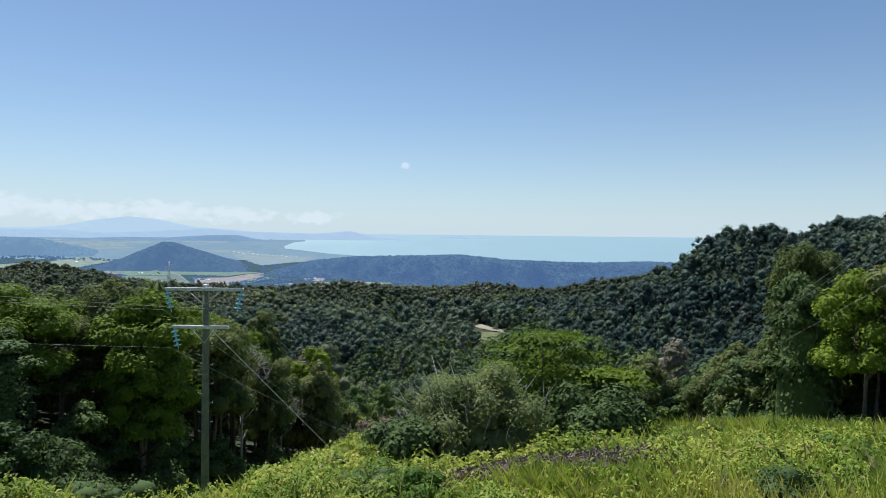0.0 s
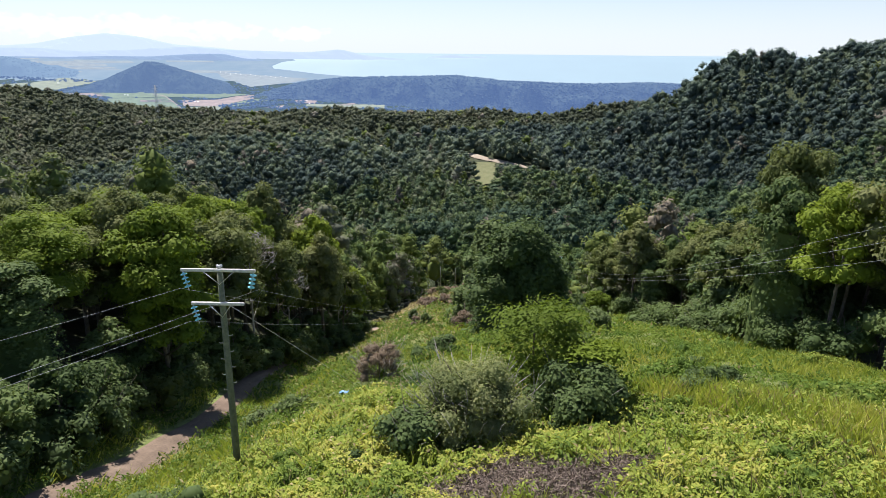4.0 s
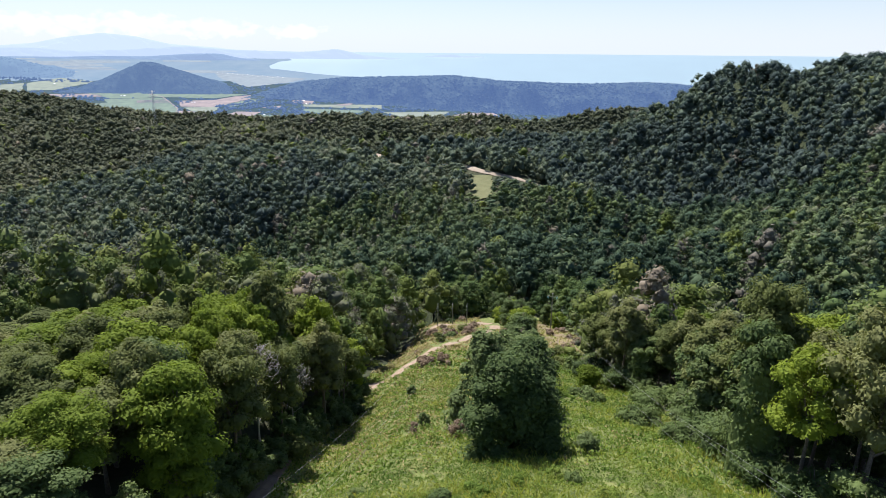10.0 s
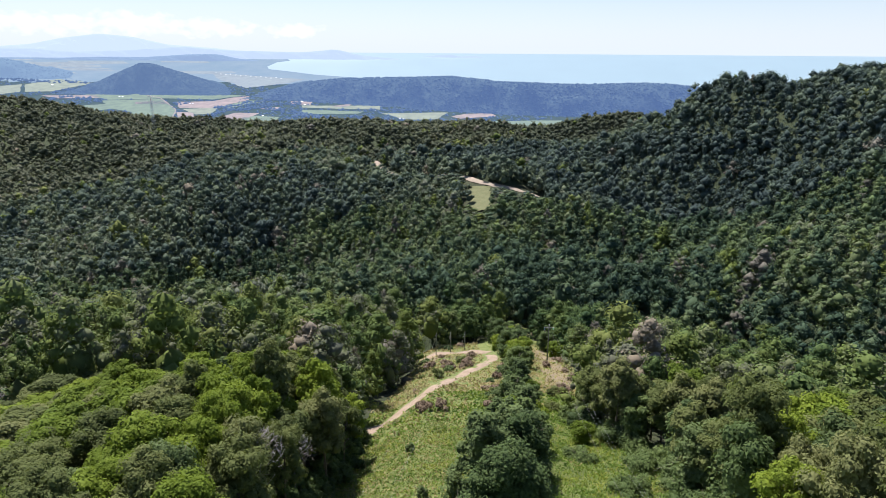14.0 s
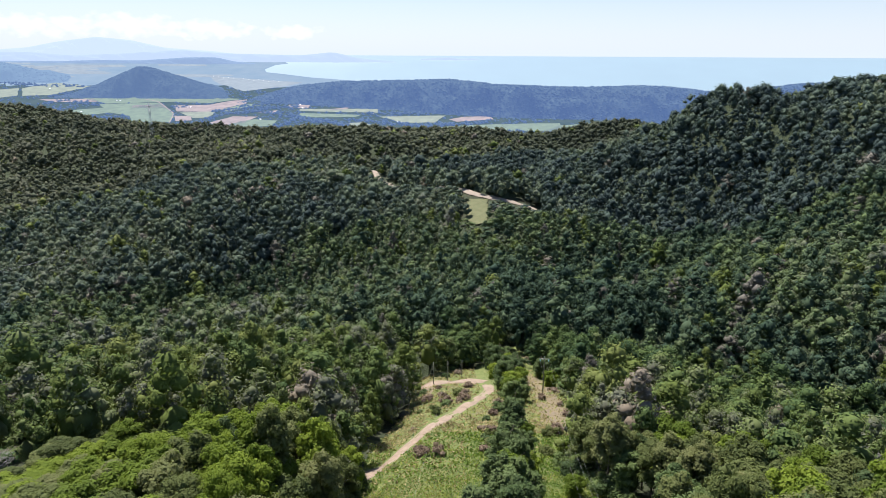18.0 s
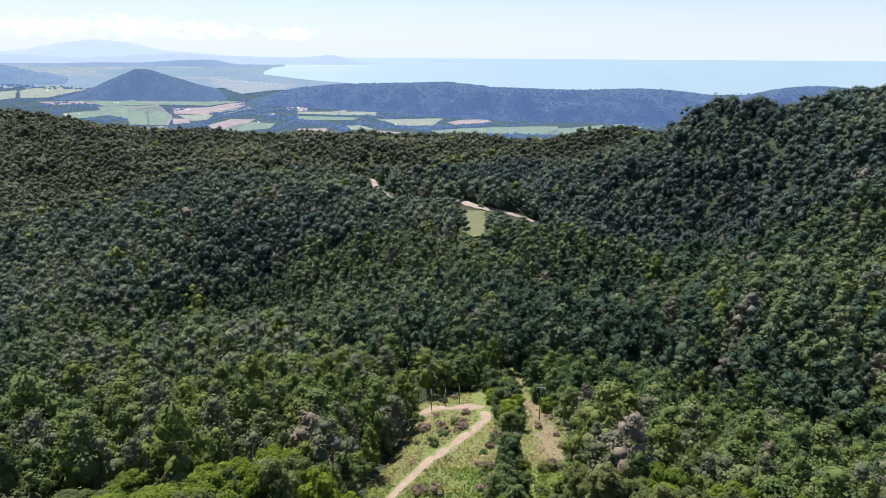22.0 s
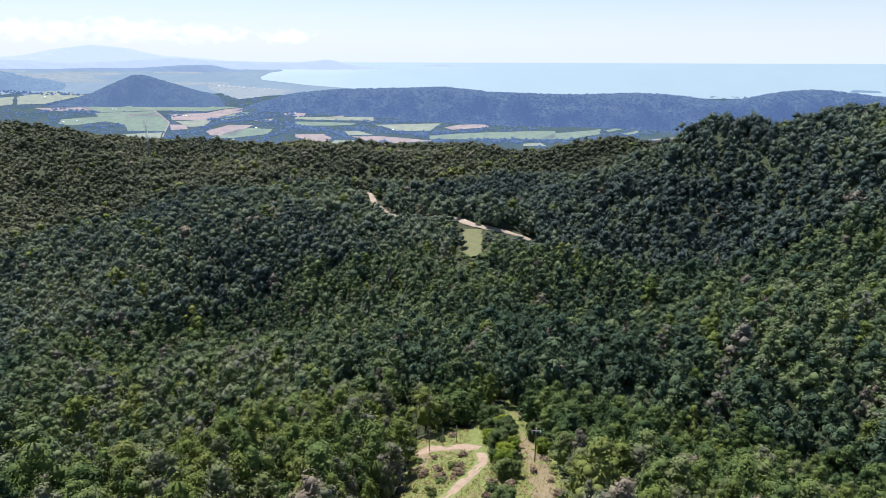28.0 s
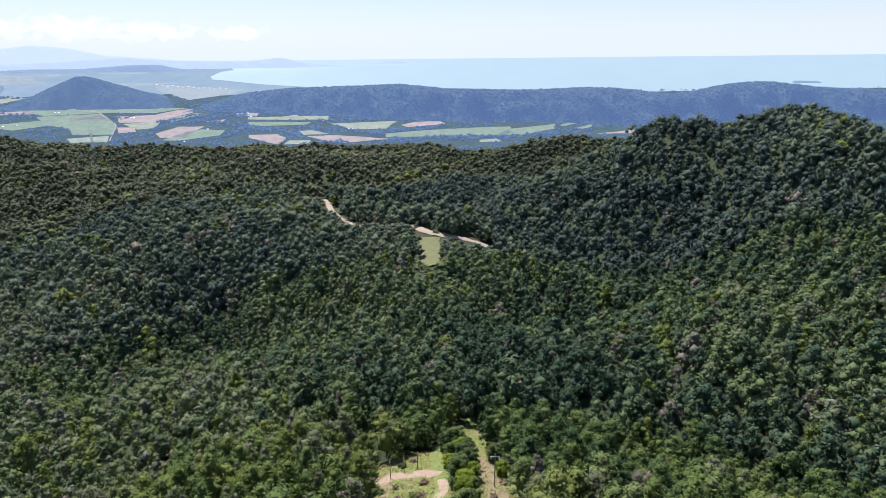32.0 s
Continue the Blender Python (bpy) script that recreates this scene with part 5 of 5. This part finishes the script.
P2_X = 25.06
WEEDS = 0
while WEEDS < 84:
    wx, wy = rng.uniform(-12, 22), rng.uniform(8, 21) if WEEDS % 2 else rng.uniform(9, 44)
    if not in_clearing(wx, wy, -2) or math.hypot(wx - 2, (wy - 17) * 0.8) < 4.5 or abs(wx + 13.5) < 2.5:
        continue
    hh = rng.uniform(0.55, 1.15)
    shrub("weed_clump", wx, wy, LEAF_VINE if rng.random() < 0.3 else HERB_SLOPE, "low leafy weed clump standing in the ferns", hh, hh * rng.uniform(0.7, 1.2), 6, 750, 0.07 if wy < 22 else 0.12, 0, "weed", limbs=0)
    WEEDS += 1

bushes = 0
while bushes < 64:
    wx, wy = rng.uniform(-13, 29), rng.uniform(98, 186)
    road_x = float(np.interp(wy, [92, 100, 105, 117, 129, 143, 152, 160, 186], [-17.5, -15, -9.9, -3.9, 2, 8, 11, 10.5, 10.5]))
    if not in_clearing(wx, wy, -1) or abs(wx - road_x) < 3.2 or (abs(wy - 165) < 4 and wx < 12) or abs(wx - P2_X) < 1.5:
        continue
    hh = rng.uniform(0.9, 2.4)
    brown = rng.random() < 0.6
    shrub("dry_bush" if brown else "green_bush", wx, wy, DRY if brown else LEAF_DARK if rng.random() < 0.5 else LEAF_OLIVE, "brown half-dry bush on the open strip" if brown else "small green bush on the open strip", hh, hh * rng.uniform(0.6, 0.95), 6, 520, 0.34, 0, "bush", limbs=3)
    bushes += 1

# ---- poles, wires ----
def bar(a, b, w, h):
    """A squared bar from a to b with chamfered edges: verts, faces."""
    a, b = np.array(a, float), np.array(b, float)
    d = unit(b - a)
    up = np.array([0, 0, 1.0]) if abs(d[2]) < 0.9 else np.array([0, 1.0, 0])
    s = unit(np.cross(d, up))
    t = np.cross(s, d)
    c = 0.18
    ring = [(-1, -1 + c), (-1 + c, -1), (1 - c, -1), (1, -1 + c), (1, 1 - c), (1 - c, 1), (-1 + c, 1), (-1, 1 - c)]
    v = np.array([p + s * x * w / 2 + t * y * h / 2 for p in (a, b) for x, y in ring])
    f = [(i, (i + 1) % 8, 8 + (i + 1) % 8, 8 + i) for i in range(8)]
    f += [(0, 7, 6, 5), (0, 5, 4, 3), (0, 3, 2, 1), (8, 9, 10, 11), (8, 11, 12, 13), (8, 13, 14, 15)]
    return v, np.array(f)


def lathe(profile, sides=12):
    a = np.arange(sides) * 2 * np.pi / sides
    v = np.array([[(q * math.cos(t), q * math.sin(t), z) for t in a] for q, z in profile]).reshape(-1, 3)
    f = [(i * sides + j, i * sides + (j + 1) % sides, (i + 1) * sides + (j + 1) % sides, (i + 1) * sides + j) for i in range(len(profile) - 1) for j in range(sides)]
    return v, np.array(f)


def mesh_of(name, va, mat, smooth=False):
    me = mixed_mesh(name, va[0], va[1], mat)
    if smooth:
        me.polygons.foreach_set("use_smooth", np.ones(len(me.polygons), bool))
    return me


DISC = mesh_of("disc", lathe([(0.02, 0.06), (0.035, 0.055), (0.04, 0.03), (0.12, 0.0), (0.125, -0.02), (0.1, -0.025), (0.03, -0.02), (0.015, -0.06)]), GLASS_TEAL, True)
STEP = mesh_of("step", tube([(0, 0, 0), (0.24, 0, 0), (0.26, 0, 0.04)], [0.012, 0.012, 0.012], 5), GALV)


def insulator(parent, at, tilt=0.0, discs=4):
    """A string of glass discs that hangs from a hanger."""
    rod = part("insulator", mesh_of("insulator", tube([(0, 0, 0.02), (0, 0, -0.16 * discs - 0.12)], [0.02, 0.02], 6), GALV), parent, "string of teal glass discs")
    rod.matrix_local = Matrix.Translation(at) @ Matrix.Rotation(tilt, 4, 'Y')
    for k in range(discs):
        d = part("disc", DISC, rod)
        d.matrix_local = Matrix.Translation((0, 0, -0.1 - 0.16 * k))
    return rod


def power_pole(name, x, y, top_z, label, arms, thick=0.13, steps=10, discs=4, turn=0.0):
    base = float(ground_z(x, y)) - 0.5
    h = top_z - base
    ob = thing(name, (x, y, base), label, "power pole", "power poles")
    ob.matrix_world = pose(x, y, base, 0, 0, turn)
    s = np.linspace(0, 1, 7)
    part("pole", mesh_of("pole", tube(np.stack([0 * s, 0 * s, h * s], 1), thick * (1.12 - 0.3 * s), 12), POLE_WOOD, True), ob)
    for zz, x0, x1, hung in arms:
        z = zz - base
        arm = part("crossarm", mesh_of("crossarm", bar((x0, -0.15, z), (x1, -0.15, z), 0.09, 0.11), ARM_STEEL), ob, "pale grey crossarm")
        for sx in (-1, 1):
            e = (x1 if sx > 0 else x0) * 0.42
            part("brace", mesh_of("brace", bar((e, -0.15, z - 0.05), (0, -0.12, z - 0.55), 0.03, 0.02), GALV), arm)
        part("bolt", mesh_of("bolt", tube([(0, -0.22, z), (0, 0.12, z)], [0.03, 0.03], 6), GALV), arm)
        for hx in hung:
            insulator(ob, (hx, -0.15, z - 0.06), math.copysign(0.22, hx), discs)
    part("cap", mesh_of("cap", lathe([(0.0, 0.05), (0.09, 0.04), (thick * 0.9, 0.0), (thick * 0.86, -0.04)]), GALV), ob).matrix_local = Matrix.Translation((0, 0, h))
    for k in range(steps):
        st = part("step", STEP, ob)
        st.matrix_local = Matrix.Translation((0, 0, h - 2.1 - 0.33 * k)) @ Matrix.Rotation(math.pi * (k % 2), 4, 'Z')
    return ob


def cable(name, a, b, sag, radius, label, n=24, mat=WIRE):
    a, b = np.array(a, float), np.array(b, float)
    u = np.linspace(0, 1, n)[:, None]
    line = a + (b - a) * u - np.array([0, 0, 4 * sag]) * u * (1 - u)
    ob = new(name, mesh_of(name, tube(line, np.full(n, radius), 5), mat))
    return tagged(ob, label, "wire", "overhead wires")


P1 = (-8.92, 21.79)
power_pole("power_pole", *P1, 2.85, "tall green-grey treated wood power pole with two crossarms", [(2.72, -1.36, 1.36, (-1.3, 1.3)), (1.42, -1.1, 0.85, (-1.05,))])
P2 = (P2_X, 153.5)
power_pole("power_pole", *P2, -36.2, "slim grey power pole with one crossarm beyond the clearing", [(-36.9, -1.35, 1.35, (-1.2, 1.2))], 0.16, 6)
posts = [(-4.2, 164.0, -43.9), (-0.2, 167.5, -45.2), (3.9, 170.5, -46.2)]
for px_, py_, pz_ in posts:
    b0 = float(ground_z(px_, py_)) - 0.4
    ob = thing("line_pole", (px_, py_, b0), "thin grey line pole beside the sandy turning place", "pole", "line poles")
    part("pole", mesh_of("pole", tube([(0, 0, 0), (0, 0, (pz_ - b0) / 2), (0, 0, pz_ - b0)], [0.13, 0.12, 0.1], 8), POLE_WOOD, True), ob)
    part("top_pin", mesh_of("top_pin", lathe([(0.0, 0.3), (0.06, 0.28), (0.07, 0.1), (0.03, 0.0)], 8), ARM_STEEL), ob).matrix_local = Matrix.Translation((0, 0, pz_ - b0))

hang = [(P1[0] - 1.44, P1[1] - 0.15, 2.0), (P1[0] + 1.44, P1[1] - 0.15, 2.0), (P1[0] - 1.19, P1[1] - 0.15, 0.7)]
for (wx, wy, wz), (ex, ey, ez), back in zip(hang, posts, (-19.8, -16.9, -17.1)):
    cable("wire", (wx, wy, wz), (ex, ey, ez), 5.0, 0.005, "thin grey overhead wire to the pole below")
    cable("wire", (wx, wy, wz), (back, wy - 34, wz + 5.6 + 1.4 * (wz < 1)), 0.25, 0.0045, "thin grey overhead wire running up the hill")
guy = cable("guy_wire", (P1[0] + 0.1, P1[1] + 0.1, 1.35), (-5.2, 29.4, float(ground_z(-5.2, 29.4)) + 0.1), 0.0, 0.009, "thin steel guy wire from the pole to the ground", 6, GALV)
for dx, z0, endx, endz, sag in ((1.2, -37.6, 13.28, 8.9, 3.14), (0.0, -36.15, 12.58, 10.18, 3.9), (-1.2, -37.6, 11.13, 9.15, 3.19)):
    cable("wire", (P2[0] + dx, P2[1] - 0.15, z0), (endx, 8.0, endz), sag, 0.0045, "thin pale overhead wire across the clearing", 40)

# a lattice tower on the ridge, with its three conductors over the valley
def pylon(x, y, top_z):
    base = float(ground_z(x, y))
    h = top_z - base
    ob = thing("lattice_tower", (x, y, base), "grey steel lattice tower on the wooded ridge", "pylon")
    for sx in (-1, 1):
        for sy in (-1, 1):
            part("leg", mesh_of("leg", bar((sx * 3.2, sy * 3.2, -0.5), (sx * 0.5, sy * 0.5, h), 0.3, 0.3), GALV), ob)
    for k in range(7):
        z0, z1 = h * k / 7, h * (k + 1) / 7
        q0, q1 = 3.2 - 2.7 * k / 7, 3.2 - 2.7 * (k + 1) / 7
        for sy in (-1, 1):
            part("diagonal", mesh_of("diagonal", bar((-q0, sy * q0, z0), (q1, sy * q1, z1), 0.14, 0.14), GALV), ob)
            part("diagonal", mesh_of("diagonal", bar((q0, sy * q0, z0), (-q1, sy * q1, z1), 0.14, 0.14), GALV), ob)
    for z in (h - 1.5, h - 5.5, h - 9.5):
        part("crossarm", mesh_of("crossarm", bar((-5, 0, z), (5, 0, z), 0.3, 0.4), GALV), ob)
    return ob


pylon(-482, 1045, -36.0)
for k, off in enumerate((-4.5, 0, 4.5)):
    cable("conductor", (-482 + off, 1045, -41.0 + 2 * (k == 1)), (-95 + off * 1.5, 105, -2.0 + 2 * (k == 1)), 62.0, 0.018, "thin power line conductor sagging over the valley", 60)


# ---- herbs, ferns and grass on the clearing ----
def cover_height(x, y):
    low = 1 - 0.6 * np.exp(-((x + 8) / 4) ** 2 - ((y - 19) / 6) ** 2)
    return low * (0.36 + 0.12 * np.sin(x * 3.1 + 2 * np.sin(y * 1.7)) * np.cos(y * 3.4 + 1.5 * np.sin(x * 1.3)) + 0.2 * np.sin(x * 0.9 + 1.3 * np.sin(y * 0.6)) * np.cos(y * 0.75 + 0.6 * np.sin(x * 0.4)) + 0.08 * np.sin(x * 2.3 + y * 1.7))


def in_patch(x, y):
    return ((x - 2.1 - 0.25 * np.sin(y * 3)) / 2.6) ** 2 + ((y - 14.3 - 0.45 * np.sin(x * 1.6)) / 1.35) ** 2 < 1 + 0.5 * np.sin(x * 2.7 + 1) * np.sin(y * 3.9)


def in_grass(x, y):
    return ((x > 1.5 + 1.5 * np.sin(y * 0.8)) & (y < 12 + 1.5 * np.sin(x * 0.7))) | (x > 9 + 2.5 * np.sin(y * 0.5)) | ((x < -1.5) & (y < 9.2 + np.sin(x)))


def on_track(x, y):
    tx = np.interp(y, [-20, 8, 18, 25, 37, 43.5, 54.5, 75, 92, 100, 105, 117, 129, 143, 152, 160], [-23, -22, -17.6, -16.3, -16, -16.8, -17.3, -17, -17.5, -15, -9.9, -3.9, 2, 8, 11, 10.5])
    t = np.abs(x - tx) < np.where(y > 98, 2.3, np.where(y < 24, 0.6, 1.0))
    return t | ((y > 158) & (y < 170) & (x > -10) & (x < 12) & (np.abs(y - 165) < 3)) | ((y > 150) & (y < 176) & (x > -9) & (x < 9) & (np.sin(x * 1.1 + y) > 0.55))


def cover_places(r0, r1, per_m2, half=46):
    n = int(radians(2 * half) / 2 * (r1 * r1 - r0 * r0) * per_m2)
    q = np.sqrt(rng.uniform(r0 * r0, r1 * r1, n))
    a = np.radians(rng.uniform(-half, half, n))
    x, y = q * np.sin(a), q * np.cos(a)
    keep = in_clearing(x, y, 0.6) & ~on_track(x, y)
    return x[keep], y[keep]


herb_v, slope_v, grass_v, dry_v, straw_v = [], [], [], [], []
for r0, r1, per, size, blades in ((3.5, 14, 760, 0.072, 260), (14, 25, 360, 0.105, 130), (25, 45, 110, 0.17, 36), (45, 90, 34, 0.3, 9), (90, 212, 8, 0.6, 2)):
    x, y = cover_places(r0, r1, per)
    ok = ~in_patch(x + rng.normal(0, 0.3, len(x)), y + rng.normal(0, 0.25, len(x))) & ((y < 120) | (rng.random(len(x)) < 0.55)) & ~((np.abs(x - 25) < 3) & (y > 118) & (rng.random(len(x)) < 0.7))
    x, y = x[ok], y[ok]
    n = len(x)
    z = ground_z(x, y) + cover_height(x, y) * rng.uniform(0.15, 1.1, n) ** 0.7
    nm = np.stack([rng.normal(0, 0.8, n), rng.normal(0, 0.8, n), np.ones(n)], 1)
    if r1 < 30:
        # sprays gather in low tussocks with gaps between them
        cell = 0.62 if r1 < 20 else 0.8
        ix, iy = np.floor(x / cell), np.floor(y / cell)
        h1 = np.mod(np.sin(ix * 12.9898 + iy * 78.233) * 43758.5453, 1.0)
        h2 = np.mod(np.sin(ix * 39.346 + iy * 11.135) * 24634.6345, 1.0)
        ccx, ccy = (ix + 0.3 + 0.4 * h1) * cell, (iy + 0.3 + 0.4 * h2) * cell
        ddx, ddy = x - ccx, y - ccy
        dome = np.clip(1 - (ddx ** 2 + ddy ** 2) / (0.22 * cell), -0.4, 1)
        x, y = ccx + ddx * 0.85, ccy + ddy * 0.85
        z = ground_z(x, y) + (cover_height(x, y) * 0.8 + (0.1 + 0.46 * h1 * h2 + 0.12 * h1) * dome) * rng.uniform(0.2, 1.1, n) ** 0.8
        nm = nm + np.stack([ddx, ddy, 0 * ddx], 1) * 3.2
    else:
        # leafy hummocks with dark hollows between them
        hum = np.sin(x * 1.9 + 1.6 * np.sin(y * 0.9)) * np.sin(y * 1.6 + 1.4 * np.sin(x * 1.1)) + 0.6 * np.sin(x * 4.3 + y * 2.1) * np.sin(y * 3.7 - x)
        z = z + 0.3 * np.clip(hum, -0.8, 1.4) * rng.uniform(0.5, 1.0, n)
    nm = unit(nm)
    dry = (rng.random(n) < np.where(y > 112, 0.9, np.where((y > 50 + 3 * np.sin(x)) & (x < 3), 0.26, np.where(x < 3, 0.04, 0.01)))) | ((np.sin(x * 0.5) * np.sin(y * 0.37 + 1) > 0.8) & (rng.random(n) < 0.2))
    if r1 < 30:
        way = np.stack([ddx * 3 + rng.normal(0, 0.5, n), ddy * 3 + rng.normal(0, 0.5, n), rng.normal(0.15, 0.4, n)], 1)
        herb_all = frond_cards(rng, np.stack([x, y, z], 1), way, size * rng.uniform(0.7, 2.2, n)).reshape(-1, 4, 3)
        herb_all = herb_all[~in_grass(x, y) | (rng.random(n) < 0.3)]
        dry = np.resize(dry, len(herb_all))
    else:
        herb_all = leaf_cards(rng, np.stack([x, y, z], 1), nm, size * rng.uniform(0.5, 1.7, n), 0.34, 0.45).reshape(-1, 4, 3)
    (herb_v if r1 < 30 else slope_v).append(herb_all[~dry].reshape(-1, 3))
    straw_v.append(herb_all[dry].reshape(-1, 3))
    x, y = cover_places(r0, r1, blades)
    grassy = np.sin(x * 0.35 + 0.5) + np.sin(y * 0.4 + x * 0.15) + (x > 5) * 0.3 + (y > 24) * 0.5 + rng.normal(0, 0.5, len(x)) > 0.75
    if r1 < 30:
        grassy = (rng.random(len(x)) < 0.12) | in_grass(x, y)
    grassy &= ~in_patch(x, y)
    x, y = x[grassy], y[grassy]
    n = len(x)
    k = max(1.0, size / 0.2)
    foot = np.stack([x, y, ground_z(x, y)], 1)
    lean = rng.normal(0, 0.22, (n, 2))
    tip = foot + np.stack([lean[:, 0], lean[:, 1], rng.uniform(0.3, 0.8, n) * np.where(x > 4, 1.1, 0.9)], 1)
    wide = np.stack([np.cos(np.arange(n)), np.sin(np.arange(n)), np.zeros(n)], 1) * 0.012 * k
    mid = (foot + tip) / 2 + [0, 0, 0.1]
    blade = np.stack([foot - wide, foot + wide, tip, mid - wide], 1).reshape(-1, 3)
    straw = rng.random(n) < (0.13 if r1 < 30 else 0.0)
    blade = blade.reshape(-1, 4, 3)
    grass_v.append(blade[~straw].reshape(-1, 3))
    straw_v.append(blade[straw].reshape(-1, 3))
x, y = rng.uniform(-2, 6, 60000), rng.uniform(11, 18, 60000)
ok = in_patch(x + rng.normal(0, 0.45, len(x)), y + rng.normal(0, 0.35, len(x)))
x, y = x[ok], y[ok]
n = len(x)
z = ground_z(x, y) + rng.uniform(0.05, 0.3, n)
dry_v.append(leaf_cards(rng, np.stack([x, y, z], 1), unit(rng.normal(0, 0.7, (n, 3)) + [0, 0, 0.6]), rng.uniform(0.08, 0.3, n), 0.12, 0.0))
for nm_, vs, mt, lab in (("herbs", herb_v, HERB, "bright green ferns and low herbs over the slope"), ("slope_herbs", slope_v, HERB_SLOPE, "green herbs and vines over the lower clearing"), ("tall_grass", grass_v, GRASS, "yellow-green tall grass in tufts"), ("dry_grass", straw_v, DRY_GRASS, "straw-coloured dry grass among the herbs"), ("dead_ferns", dry_v, DEAD_FERN, "patch of dead purple-brown fern")):
    v = np.concatenate(vs)
    ob = new(nm_, fast_mesh(nm_, v, quads_of(len(v) // 4), mt))
    tagged(ob, lab, "ground cover", kind="stuff")

# a torn scrap of blue plastic on the slope
TARP = plain_material("blue_plastic", (0.12, 0.3, 0.55), 0.4)
scrap_x, scrap_y = -5.6, 27.6
scrap = thing("plastic_scrap", (scrap_x, scrap_y, float(ground_z(scrap_x, scrap_y)) + 0.42), "small crumpled blue plastic scrap in the grass", "litter")
sg = np.linspace(-1, 1, 7)
sx_, sy_ = np.meshgrid(sg * 0.22, sg * 0.12)
sz_ = 0.05 * np.sin(sx_ * 22) * np.cos(sy_ * 31) + 0.03 * np.sin(sy_ * 40 + sx_ * 9)
si = np.arange(49).reshape(7, 7)
part("sheet", fast_mesh("sheet", np.stack([sx_, sy_, sz_], -1).reshape(-1, 3), np.stack([si[:-1, :-1], si[:-1, 1:], si[1:, 1:], si[1:, :-1]], -1).reshape(-1, 4), TARP), scrap)
